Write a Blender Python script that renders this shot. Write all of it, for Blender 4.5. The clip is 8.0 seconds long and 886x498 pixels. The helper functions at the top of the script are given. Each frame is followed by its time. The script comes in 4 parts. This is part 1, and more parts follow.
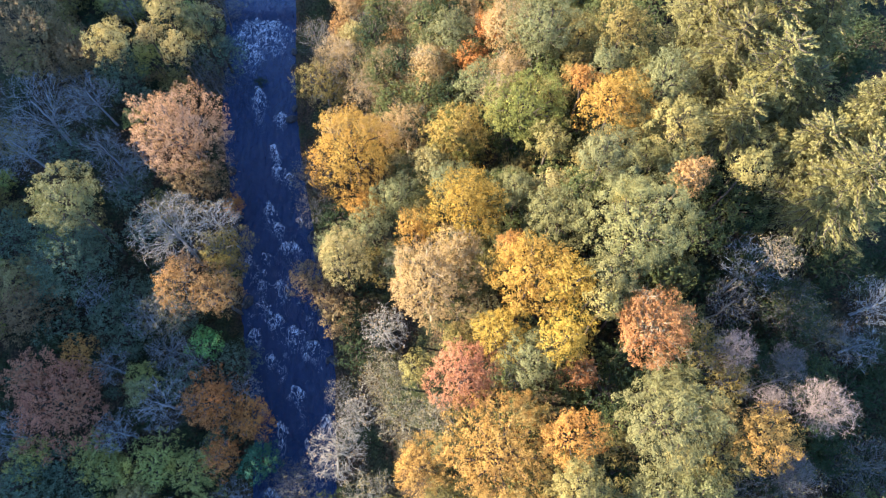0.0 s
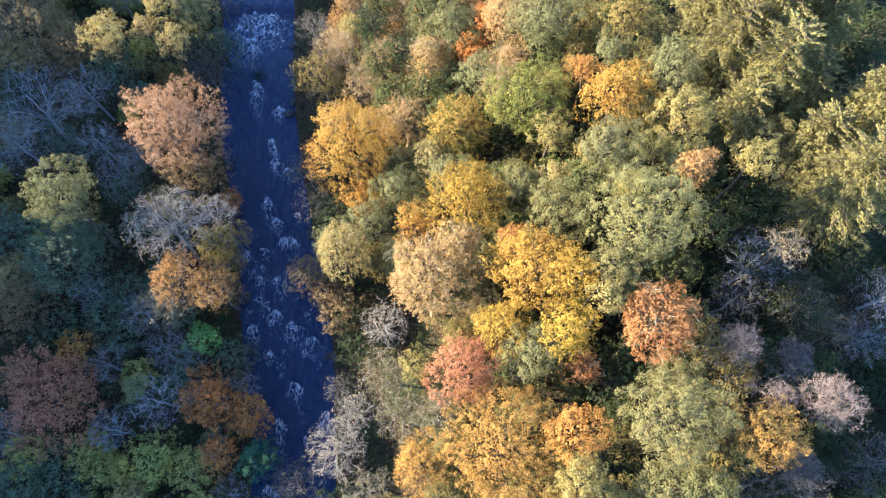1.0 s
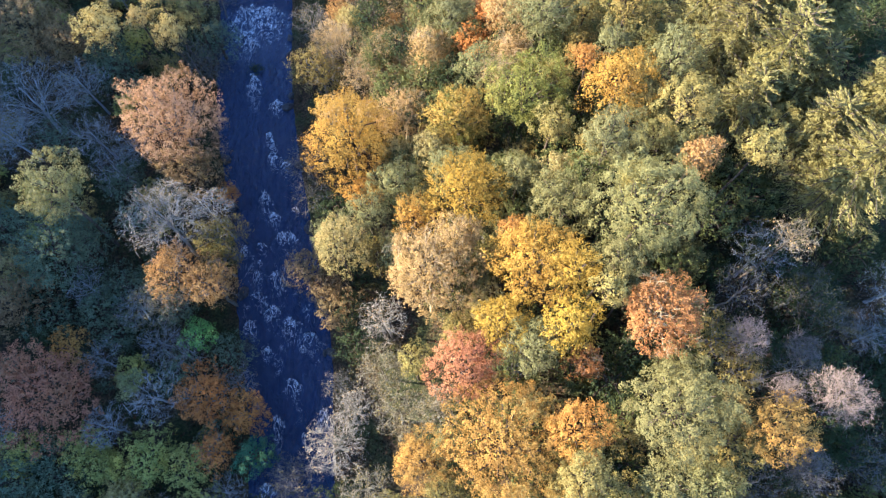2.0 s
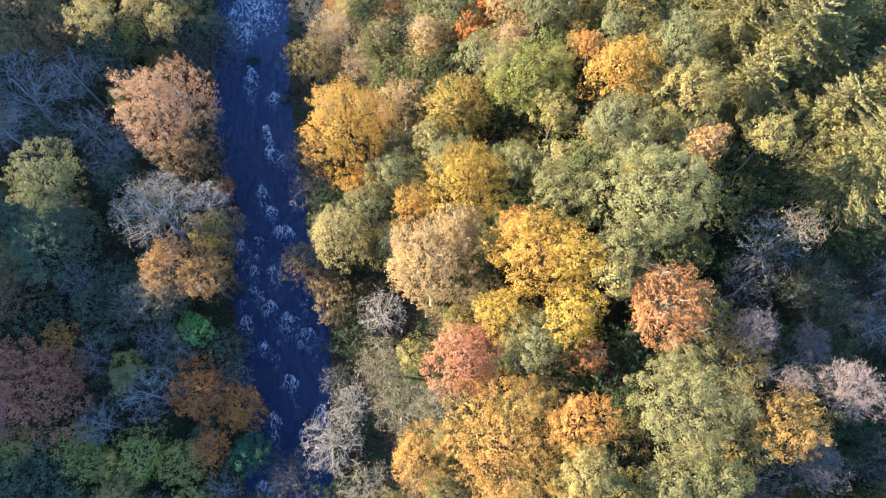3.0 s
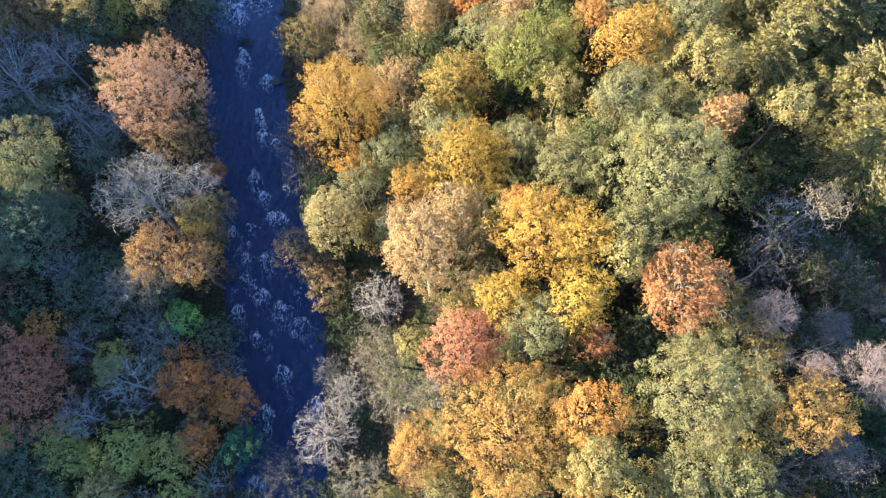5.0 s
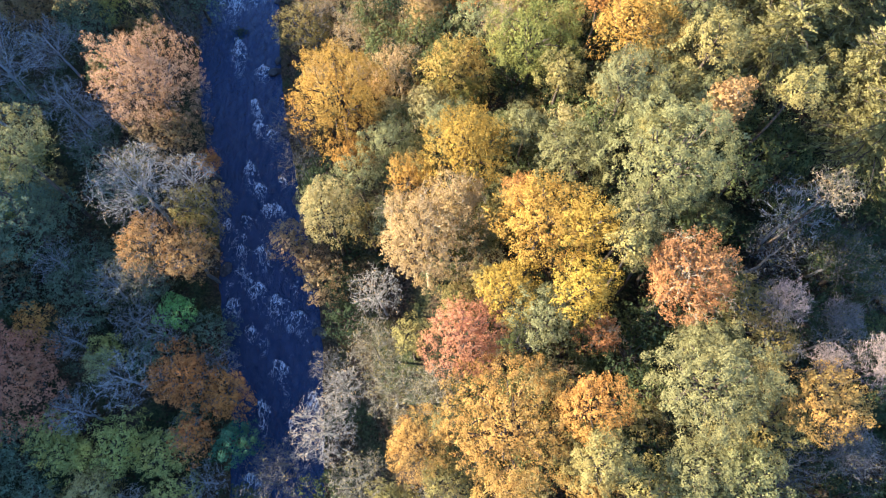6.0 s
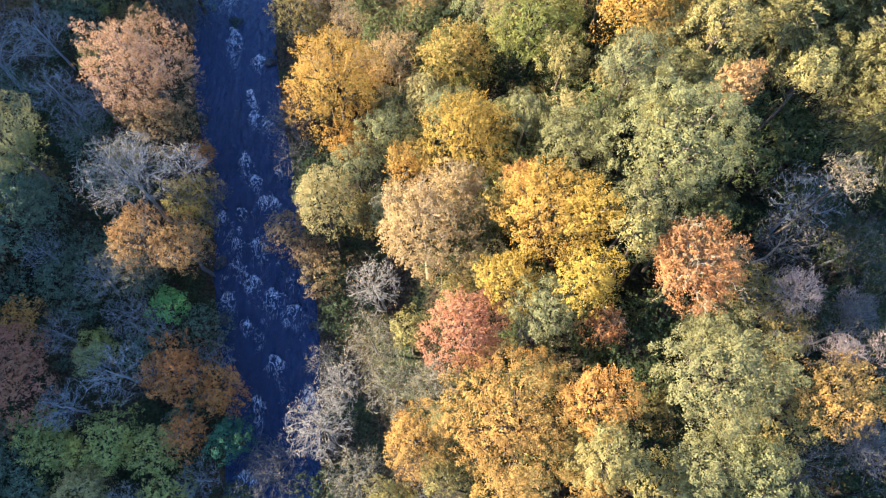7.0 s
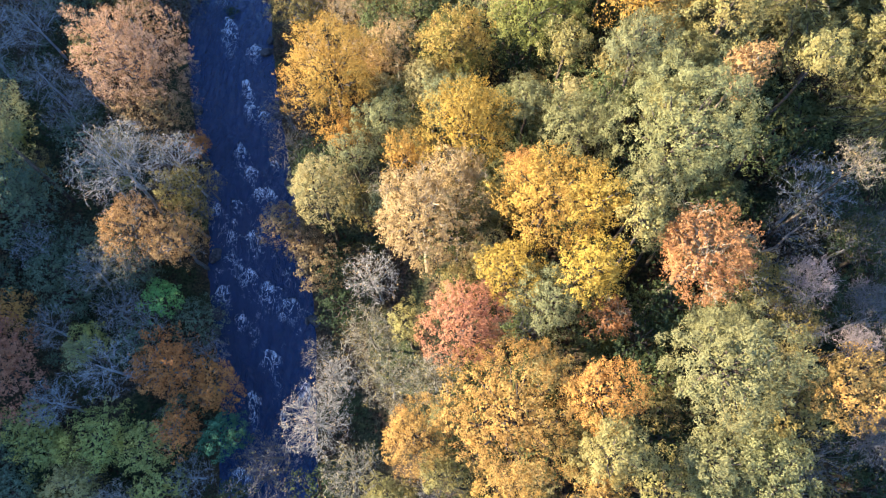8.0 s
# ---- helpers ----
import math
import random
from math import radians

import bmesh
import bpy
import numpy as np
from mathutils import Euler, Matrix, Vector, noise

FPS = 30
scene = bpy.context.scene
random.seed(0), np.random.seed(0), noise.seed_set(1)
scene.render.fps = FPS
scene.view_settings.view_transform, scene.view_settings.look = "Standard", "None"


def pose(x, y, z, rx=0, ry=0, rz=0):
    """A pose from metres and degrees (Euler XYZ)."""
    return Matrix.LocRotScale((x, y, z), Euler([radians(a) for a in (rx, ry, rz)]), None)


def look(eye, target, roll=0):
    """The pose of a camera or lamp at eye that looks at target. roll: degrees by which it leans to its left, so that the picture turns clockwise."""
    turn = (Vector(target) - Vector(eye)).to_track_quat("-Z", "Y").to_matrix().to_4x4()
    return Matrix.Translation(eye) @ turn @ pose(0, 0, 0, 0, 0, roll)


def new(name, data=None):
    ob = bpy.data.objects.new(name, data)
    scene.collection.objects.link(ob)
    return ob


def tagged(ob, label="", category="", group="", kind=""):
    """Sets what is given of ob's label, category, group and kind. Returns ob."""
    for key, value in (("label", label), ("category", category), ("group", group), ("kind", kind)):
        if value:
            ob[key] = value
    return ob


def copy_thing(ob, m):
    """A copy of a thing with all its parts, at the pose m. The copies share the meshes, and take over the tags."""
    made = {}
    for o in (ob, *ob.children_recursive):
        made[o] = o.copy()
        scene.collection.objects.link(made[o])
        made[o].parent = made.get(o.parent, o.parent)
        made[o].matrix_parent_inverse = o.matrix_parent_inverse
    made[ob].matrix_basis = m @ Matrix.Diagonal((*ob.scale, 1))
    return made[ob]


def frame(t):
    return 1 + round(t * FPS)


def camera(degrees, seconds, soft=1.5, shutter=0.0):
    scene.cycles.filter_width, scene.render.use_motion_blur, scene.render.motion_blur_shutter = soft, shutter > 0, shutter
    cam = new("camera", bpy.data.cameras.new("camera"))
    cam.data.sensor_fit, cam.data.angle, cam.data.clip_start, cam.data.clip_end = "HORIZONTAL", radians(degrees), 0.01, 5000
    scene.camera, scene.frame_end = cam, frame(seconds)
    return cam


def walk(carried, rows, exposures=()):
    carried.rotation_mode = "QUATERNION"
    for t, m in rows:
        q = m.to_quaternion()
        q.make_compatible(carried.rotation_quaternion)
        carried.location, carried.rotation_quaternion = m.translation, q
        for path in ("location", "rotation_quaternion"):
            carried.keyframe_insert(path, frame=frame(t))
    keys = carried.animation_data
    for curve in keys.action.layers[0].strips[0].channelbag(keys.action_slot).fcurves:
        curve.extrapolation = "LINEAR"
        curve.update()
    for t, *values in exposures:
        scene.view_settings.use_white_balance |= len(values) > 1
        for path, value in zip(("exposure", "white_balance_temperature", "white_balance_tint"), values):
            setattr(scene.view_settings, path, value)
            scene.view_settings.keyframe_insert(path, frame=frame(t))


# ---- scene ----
cam = camera(73.7, 8.0, soft=1.2)
PATH = [
    (0.0, pose(0.000, 0.000, 70.000, 23.000, -0.000, 0.000)),
    (0.5, pose(0.035, -0.041, 69.524, 22.943, 0.060, -0.044)),
    (1.0, pose(0.072, -0.090, 68.992, 22.890, 0.116, -0.085)),
    (1.5, pose(0.111, -0.147, 68.408, 22.843, 0.168, -0.124)),
    (2.0, pose(0.149, -0.211, 67.779, 22.800, 0.216, -0.160)),
    (2.5, pose(0.187, -0.281, 67.109, 22.760, 0.259, -0.194)),
    (3.0, pose(0.223, -0.355, 66.404, 22.724, 0.297, -0.227)),
    (3.5, pose(0.257, -0.433, 65.670, 22.691, 0.329, -0.257)),
    (4.0, pose(0.288, -0.515, 64.912, 22.661, 0.355, -0.287)),
    (4.5, pose(0.315, -0.598, 64.136, 22.633, 0.375, -0.315)),
    (5.0, pose(0.337, -0.683, 63.347, 22.606, 0.389, -0.343)),
    (5.5, pose(0.354, -0.768, 62.550, 22.580, 0.395, -0.370)),
    (6.0, pose(0.364, -0.852, 61.752, 22.555, 0.394, -0.396)),
    (6.5, pose(0.367, -0.935, 60.957, 22.531, 0.384, -0.423)),
    (7.0, pose(0.362, -1.015, 60.171, 22.506, 0.366, -0.450)),
    (7.5, pose(0.347, -1.092, 59.399, 22.481, 0.340, -0.477)),
    (8.0, pose(0.324, -1.165, 58.648, 22.454, 0.304, -0.505)),
]
walk(cam, PATH, exposures=[(0.0, 2.86, 5960, 10)])

# -- light --
SUN_TO = Vector((-0.925, 0.14, 0.35)).normalized()
EL = math.asin(SUN_TO.z)
AZ = math.atan2(SUN_TO.x, SUN_TO.y)
world = bpy.data.worlds.new("sky")
scene.world = world
world.use_nodes = True
wn = world.node_tree.nodes
sky = wn.new("ShaderNodeTexSky")
sky.sky_type = "NISHITA"
sky.sun_disc = False
sky.sun_elevation = EL
sky.sun_rotation = AZ
sky.ozone_density = 6.0
wn["Background"].inputs["Strength"].default_value = 0.124
world.node_tree.links.new(sky.outputs["Color"], wn["Background"].inputs["Color"])
sun = new("sun", bpy.data.lights.new("sun", "SUN"))
sun.data.energy = 4.9
sun.data.angle = radians(0.5)
sun.data.color = (1.0, 0.83, 0.60)
sun.matrix_world = look(SUN_TO * 300, (0, 0, 0))

# -- materials --


def node(nt, kind, **values):
    n = nt.nodes.new(kind)
    for key, value in values.items():
        n.inputs[key.replace("_", " ")].default_value = value
    return n


def ramp(nt, fac, stops):
    n = nt.nodes.new("ShaderNodeValToRGB")
    e = n.color_ramp.elements
    e[0].position, e[0].color = stops[0][0], (*stops[0][1], 1)
    e[1].position, e[1].color = stops[-1][0], (*stops[-1][1], 1)
    for p, c in stops[1:-1]:
        k = e.new(p)
        k.color = (*c, 1)
    nt.links.new(fac, n.inputs["Fac"])
    return n.outputs["Color"]


def blank(name):
    m = bpy.data.materials.new(name)
    m.use_nodes = True
    nt = m.node_tree
    return m, nt, nt.nodes["Principled BSDF"], nt.nodes["Material Output"]


def mixed(nt, fac, a, b, mode="MIX"):
    n = nt.nodes.new("ShaderNodeMix")
    n.data_type = "RGBA"
    n.blend_type = mode
    for socket, v in ((n.inputs[0], fac), (n.inputs[6], a), (n.inputs[7], b)):
        if isinstance(v, bpy.types.NodeSocket):
            nt.links.new(v, socket)
        elif isinstance(v, (int, float)):
            socket.default_value = v
        else:
            socket.default_value = (*v, 1)
    return n.outputs[2]


def leaf_material(name, a, b, c, patch=0.5, through_light=0.33):
    """Leaves: each one its own tone between a and b, whole boughs shifted towards c."""
    m, nt, p, out = blank(name)
    geo = nt.nodes.new("ShaderNodeNewGeometry")
    info = nt.nodes.new("ShaderNodeObjectInfo")
    place = nt.nodes.new("ShaderNodeTexCoord")
    base = ramp(nt, geo.outputs["Random Per Island"], [(0.0, tuple(0.6 * u + 0.4 * v for u, v in zip(a, b))), (0.8, b), (1.0, tuple(1.03 * v for v in b))])
    big = node(nt, "ShaderNodeTexNoise", Scale=0.33, Detail=2.0)
    nt.links.new(place.outputs["Object"], big.inputs["Vector"])
    fac = nt.nodes.new("ShaderNodeMapRange")
    fac.inputs["From Min"].default_value = 0.45
    fac.inputs["From Max"].default_value = 0.62
    fac.inputs["To Max"].default_value = patch
    nt.links.new(big.outputs["Fac"], fac.inputs["Value"])
    col = mixed(nt, fac.outputs["Result"], base, c)
    hsv = node(nt, "ShaderNodeHueSaturation", Saturation=0.96)
    for key, lo, hi, src in (("Hue", 0.495, 0.504, info.outputs["Random"]), ("Value", 0.95, 1.07, info.outputs["Random"])):
        r = nt.nodes.new("ShaderNodeMapRange")
        r.inputs["To Min"].default_value, r.inputs["To Max"].default_value = lo, hi
        nt.links.new(src, r.inputs["Value"])
        nt.links.new(r.outputs["Result"], hsv.inputs[key])
    nt.links.new(col, hsv.inputs["Color"])
    mid = node(nt, "ShaderNodeTexNoise", Scale=1.5, Detail=2.0)
    nt.links.new(place.outputs["Object"], mid.inputs["Vector"])
    tone = ramp(nt, mid.outputs["Fac"], [(0.35, (0.80, 0.80, 0.80)), (0.65, (1.0, 1.0, 1.0))])
    col = mixed(nt, 1.0, hsv.outputs["Color"], tone, "MULTIPLY")
    nt.links.new(col, p.inputs["Base Color"])
    p.inputs["Roughness"].default_value = 0.7
    p.inputs["Specular IOR Level"].default_value = 0.06
    tl = nt.nodes.new("ShaderNodeBsdfTranslucent")
    nt.links.new(col, tl.inputs["Color"])
    mix = nt.nodes.new("ShaderNodeMixShader")
    mix.inputs["Fac"].default_value = through_light
    nt.links.new(p.outputs[0], mix.inputs[1])
    nt.links.new(tl.outputs[0], mix.inputs[2])
    nt.links.new(mix.outputs[0], out.inputs["Surface"])
    return m


def bark_material(name, a, b):
    m, nt, p, out = blank(name)
    place = nt.nodes.new("ShaderNodeTexCoord")
    n = node(nt, "ShaderNodeTexNoise", Scale=3.0, Detail=6.0)
    nt.links.new(place.outputs["Object"], n.inputs["Vector"])
    col = ramp(nt, n.outputs["Fac"], [(0.35, a), (0.65, b)])
    nt.links.new(col, p.inputs["Base Color"])
    p.inputs["Roughness"].default_value = 0.9
    p.inputs["Specular IOR Level"].default_value = 0.1
    fine = node(nt, "ShaderNodeTexNoise", Scale=24.0, Detail=3.0)
    nt.links.new(place.outputs["Object"], fine.inputs["Vector"])
    bump = node(nt, "ShaderNodeBump", Strength=0.5, Distance=0.02)
    nt.links.new(fine.outputs["Fac"], bump.inputs["Height"])
    nt.links.new(bump.outputs["Normal"], p.inputs["Normal"])
    return m


LEAF = {
    "gold": leaf_material("gold_leaf", (0.310, 0.170, 0.024), (0.428, 0.258, 0.046), (0.300, 0.140, 0.022)),
    "yellow": leaf_material("yellow_leaf", (0.320, 0.200, 0.022), (0.415, 0.276, 0.042), (0.305, 0.192, 0.024)),
    "amber": leaf_material("amber_leaf", (0.310, 0.165, 0.032), (0.422, 0.262, 0.062), (0.335, 0.160, 0.032)),
    "orange": leaf_material("orange_leaf", (0.315, 0.125, 0.022), (0.425, 0.210, 0.048), (0.390, 0.220, 0.044)),
    "red": leaf_material("red_leaf", (0.300, 0.105, 0.044), (0.430, 0.185, 0.092), (0.390, 0.190, 0.082)),
    "copper": leaf_material("copper_leaf", (0.310, 0.172, 0.082), (0.470, 0.298, 0.160), (0.310, 0.172, 0.064)),
    "rust": leaf_material("rust_leaf", (0.360, 0.130, 0.026), (0.510, 0.214, 0.050), (0.430, 0.165, 0.036)),
    "brown": leaf_material("brown_leaf", (0.180, 0.108, 0.050), (0.267, 0.177, 0.081), (0.155, 0.124, 0.050)),
    "maroon": leaf_material("maroon_leaf", (0.290, 0.115, 0.058), (0.400, 0.176, 0.094), (0.290, 0.142, 0.058), 0.5),
    "tan_orange": leaf_material("tan_orange_leaf", (0.250, 0.128, 0.042), (0.350, 0.200, 0.074), (0.265, 0.150, 0.050)),
    "yew": leaf_material("yew_needle", (0.025, 0.081, 0.043), (0.050, 0.124, 0.068), (0.043, 0.099, 0.043)),
    "tan": leaf_material("tan_leaf", (0.300, 0.190, 0.070), (0.415, 0.285, 0.122), (0.345, 0.215, 0.070)),
    "oak": leaf_material("oak_leaf", (0.110, 0.108, 0.038), (0.218, 0.204, 0.080), (0.190, 0.168, 0.058)),
    "grey_green": leaf_material("grey_green_leaf", (0.110, 0.114, 0.044), (0.215, 0.212, 0.092), (0.178, 0.162, 0.058)),
    "bright_green": leaf_material("bright_green_leaf", (0.112, 0.124, 0.025), (0.198, 0.205, 0.050), (0.236, 0.198, 0.043)),
    "yellow_green": leaf_material("yellow_green_leaf", (0.186, 0.161, 0.046), (0.285, 0.245, 0.081), (0.285, 0.198, 0.050)),
    "olive": leaf_material("olive_leaf", (0.149, 0.124, 0.037), (0.236, 0.186, 0.056), (0.223, 0.149, 0.037)),
    "pale_yellow": leaf_material("pale_yellow_leaf", (0.260, 0.211, 0.062), (0.384, 0.310, 0.118), (0.285, 0.186, 0.056)),
    "larch": leaf_material("larch_needle", (0.160, 0.146, 0.048), (0.235, 0.210, 0.075), (0.205, 0.172, 0.055)),
    # dark_green: lowered so the shade of the canopy gaps sits in the colour
    "dark_green": leaf_material("shaded_green_leaf", (0.019, 0.031, 0.014), (0.046, 0.065, 0.028), (0.050, 0.056, 0.019)),
    "teal_green": leaf_material("teal_green_leaf", (0.055, 0.086, 0.052), (0.130, 0.172, 0.108), (0.135, 0.145, 0.066)),
    "leaf_green": leaf_material("leaf_green_leaf", (0.090, 0.200, 0.045), (0.170, 0.320, 0.085), (0.190, 0.260, 0.070)),
    # bramble and litter: near black, the shade of the gaps put into the colour
    "bramble": leaf_material("shaded_bramble", (0.012, 0.019, 0.009), (0.034, 0.043, 0.019), (0.031, 0.028, 0.012)),
    "litter": leaf_material("shaded_litter", (0.019, 0.012, 0.008), (0.056, 0.034, 0.019), (0.025, 0.025, 0.012)),
}
BARK = {
    "dark": bark_material("dark_bark", (0.040, 0.030, 0.023), (0.092, 0.073, 0.056)),
    "grey": bark_material("grey_twig", (0.080, 0.076, 0.072), (0.150, 0.140, 0.132)),
    "ash": bark_material("ash_twig", (0.165, 0.167, 0.175), (0.285, 0.287, 0.295)),
    "white": bark_material("pale_twig", (0.180, 0.165, 0.140), (0.305, 0.282, 0.245)),
    "lilac": bark_material("pinkish_twig", (0.152, 0.119, 0.106), (0.238, 0.191, 0.172)),
    "olive": bark_material("olive_twig", (0.135, 0.122, 0.090), (0.235, 0.215, 0.170)),
    "tan": bark_material("tan_twig", (0.200, 0.156, 0.098), (0.310, 0.250, 0.165)),
}

# -- land --
RIVER_Y = [-400, -40, 0, 10, 18, 29, 37, 46, 59, 72, 110, 400]
RIVER_X = [-10, -12, -16.4, -17.2, -18.8, -20.8, -23.0, -25.4, -26.9, -27.6, -30, -60]
RIVER_W = [5, 4.6, 4.6, 4.8, 5.6, 4.8, 5.0, 5.3, 5.2, 5.4, 6, 8]


def river_x(y):
    return sum(np.interp(y + d, RIVER_Y, RIVER_X) for d in (-6, -3, 0, 3, 6)) / 5


def river_half(y):
    return sum(np.interp(y + d, RIVER_Y, RIVER_W) for d in (-4, 0, 4)) / 3


def water_z(y):
    """The bed falls towards the viewer and drops over a low weir."""
    y = np.asarray(y, float)
    return -0.6 + 0.035 * np.clip(y - 10, -60, 80) + 1.3 / (1 + np.exp(-np.clip((y - 66.5) * 2.2, -40, 40)))


def lumps(x, y, size, seed=0):
    """A cheap smooth unevenness between -1 and 1."""
    u, v = x / size + 13.7 * seed, y / size - 7.1 * seed
    return (np.sin(2.1 * u + 1.3 * np.sin(1.7 * v)) + np.sin(2.7 * v + 1.1 * np.sin(1.9 * u + 2)) + np.sin(1.3 * (u + v) + 4)) / 3


def ground_z(x, y):
    x, y = np.asarray(x, float), np.asarray(y, float)
    s = x - river_x(y)
    h = river_half(y)
    wz = water_z(y)
    out = np.abs(s) - h
    bank = np.clip(out / 2.0, -1, 1)
    z = wz + 1.0 * bank
    right = np.clip(s - h - 2, 0, None)
    z = z + np.where(s > 0, 12.5 * (1 - np.exp(-((right / 24.0) ** 1.5))), 0)
    left = np.clip(-s - h - 2, 0, None)
    z = z + np.where(s < 0, 2.0 * (1 - np.exp(-left / 12.0)), 0)
    hill = np.clip((-62 - x) / 90.0, 0, 1)
    z = z + (47.6 + 3.2 * np.clip((45 - y) / 15, 0, 1)) * hill * hill * (3 - 2 * hill) + 2.0 * lumps(x, y, 7.0, 3) * np.clip(hill * 4, 0, 1)
    z = z + 0.35 * lumps(x, y, 3.1, 1) * np.clip(out / 3, 0, 1) + 0.12 * lumps(x, y, 1.1, 2) * np.clip(out, 0, 1)
    return z


def grid_mesh(name, xs, ys, fz):
    X, Y = np.meshgrid(xs, ys)
    Z = fz(X, Y)
    n, k = X.shape
    co = np.stack([X, Y, Z], -1).reshape(-1, 3)
    i = np.arange(n * k).reshape(n, k)
    q = np.stack([i[:-1, :-1], i[:-1, 1:], i[1:, 1:], i[1:, :-1]], -1).reshape(-1, 4)
    me = raw_mesh(name, co, q)
    me.polygons.foreach_set("use_smooth", np.ones(len(q), bool))
    return me


def raw_mesh(name, co, faces):
    """A mesh from arrays of corners and of faces with the same number of corners."""
    faces = np.asarray(faces)
    me = bpy.data.meshes.new(name)
    me.vertices.add(len(co))
    me.vertices.foreach_set("co", np.asarray(co, np.float32).ravel())
    me.loops.add(faces.size)
    me.loops.foreach_set("vertex_index", faces.astype(np.int32).ravel())
    me.polygons.add(len(faces))
    me.polygons.foreach_set("loop_start", np.arange(0, faces.size, faces.shape[1], dtype=np.int32))
    me.update(calc_edges=True)
    return me


def ground_material():
    m, nt, p, out = blank("shaded_floor")
    place = nt.nodes.new("ShaderNodeTexCoord")
    big = node(nt, "ShaderNodeTexNoise", Scale=0.25, Detail=5.0)
    small = node(nt, "ShaderNodeTexNoise", Scale=4.0, Detail=6.0)
    for n in (big, small):
        nt.links.new(place.outputs["Object"], n.inputs["Vector"])
    # very dark browns and greens, with the shade between crowns put in
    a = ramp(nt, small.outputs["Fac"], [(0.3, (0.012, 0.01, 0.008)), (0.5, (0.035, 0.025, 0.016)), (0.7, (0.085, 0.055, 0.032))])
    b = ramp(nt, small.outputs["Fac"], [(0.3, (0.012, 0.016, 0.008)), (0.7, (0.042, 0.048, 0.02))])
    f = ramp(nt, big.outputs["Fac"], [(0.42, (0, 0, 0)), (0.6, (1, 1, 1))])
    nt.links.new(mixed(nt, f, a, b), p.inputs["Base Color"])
    p.inputs["Roughness"].default_value = 0.95
    p.inputs["Specular IOR Level"].default_value = 0.05
    bump = node(nt, "ShaderNodeBump", Strength=1.0, Distance=0.15)
    nt.links.new(small.outputs["Fac"], bump.inputs["Height"])
    nt.links.new(bump.outputs["Normal"], p.inputs["Normal"])
    return m


def far_steps(a, b, step, reach):
    core = np.arange(a, b + 0.01, step)
    grow = np.cumsum(np.geomspace(step * 1.5, 260, 26))
    grow = grow[grow < reach]
    return np.concatenate([(a - grow)[::-1], core, b + grow])


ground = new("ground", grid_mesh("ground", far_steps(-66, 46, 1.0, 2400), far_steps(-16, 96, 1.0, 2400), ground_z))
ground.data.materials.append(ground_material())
tagged(ground, "wooded valley floor of brown leaf litter and moss, darkened for shade", "ground", kind="structure")

# white water: place across the stream (-1 to 1), place along it, width, length
RAPIDS = [
    (0.05, 66.0, 4.2, 1.8), (0.2, 64.8, 3.0, 2.6), (-0.3, 62.0, 1.6, 3.0), (-0.55, 64.0, 1.4, 2.2), (0.3, 63.4, 2.4, 2.4), (-0.12, 61.0, 1.2, 3.0), (0.0, 54.0, 1.1, 3.6),
    (0.55, 50.0, 0.9, 1.6), (0.35, 41.5, 1.3, 1.6), (-0.05, 35.9, 1.0, 2.4), (0.28, 30.3, 1.5, 1.6), (0.6, 40.5, 0.9, 1.5),
    (-0.05, 25.2, 1.1, 2.0), (-0.55, 25.4, 1.2, 1.0), (-0.25, 20.8, 1.2, 1.6), (0.12, 19.3, 1.5, 2.0), (0.55, 17.6, 1.3, 1.6),
    (-0.75, 19.0, 0.9, 1.6), (-0.45, 16.0, 0.9, 1.2), (0.1, 12.2, 1.0, 1.8), (-0.3, 8.0, 0.8, 1.8), (0.1, 33.0, 0.8, 1.4),
    (-0.3, 29.0, 0.9, 1.0), (0.3, 45.0, 0.8, 1.6), (-0.6, 1.0, 1.6, 2.0), (-0.5, 22.6, 0.9, 1.2),
]


def churn(X, Y):
    """How white the water is, and how high it heaps up."""
    s = (X - river_x(Y)) / river_half(Y)
    fast = np.exp(-(((Y - 20) / 14) ** 4)) + 0.7 * np.exp(-(((Y - 60) / 9) ** 4)) + 0.35
    foam = np.zeros_like(X)
    wakes = 0.55 * fast * np.clip(0.1 + lumps(X, Y * 0.5, 1.3, 4) + 0.7 * lumps(X, Y * 0.7, 0.5, 7), 0, 1)
    rng = np.random.default_rng(31)
    small = [(rng.uniform(-0.85, 0.85), rng.uniform(4, 62), rng.uniform(0.3, 0.8), rng.uniform(0.5, 1.6)) for _ in range(14)]
    for c, y0, wide, long in RAPIDS + small:
        dx = (s - c) * river_half(Y) / wide + 0.3 * lumps(X, Y, 0.9, c * 9) + 0.2 * lumps(X, Y, 0.3, c * 4)
        dy = (Y - y0) / long + 0.55 * dx * dx + 0.2 * lumps(X, Y, 0.5, c * 5 + 2) + 0.12 * lumps(X, Y, 0.22, c)
        crest = np.exp(-np.where(dy > 0, dy * 6, dy * 3.5) ** 2 - dx * dx * 1.1)
        wake = 0.8 * np.exp(-np.where(dy > 0, dy * 6, dy * 0.6) ** 2 - dx * dx * 1.3)
        foam = np.maximum(foam, crest)
        wakes = np.maximum(wakes, wake * 1.6)
    return foam, wakes


def water_surface(X, Y):
    rough = 0.05 * lumps(X, Y * 0.6, 0.8, 5) + 0.03 * lumps(X, Y, 0.35, 6)
    return water_z(Y) + rough + churn(X, Y)[0] * (0.22 + 0.25 * lumps(X, Y, 0.7, 8))


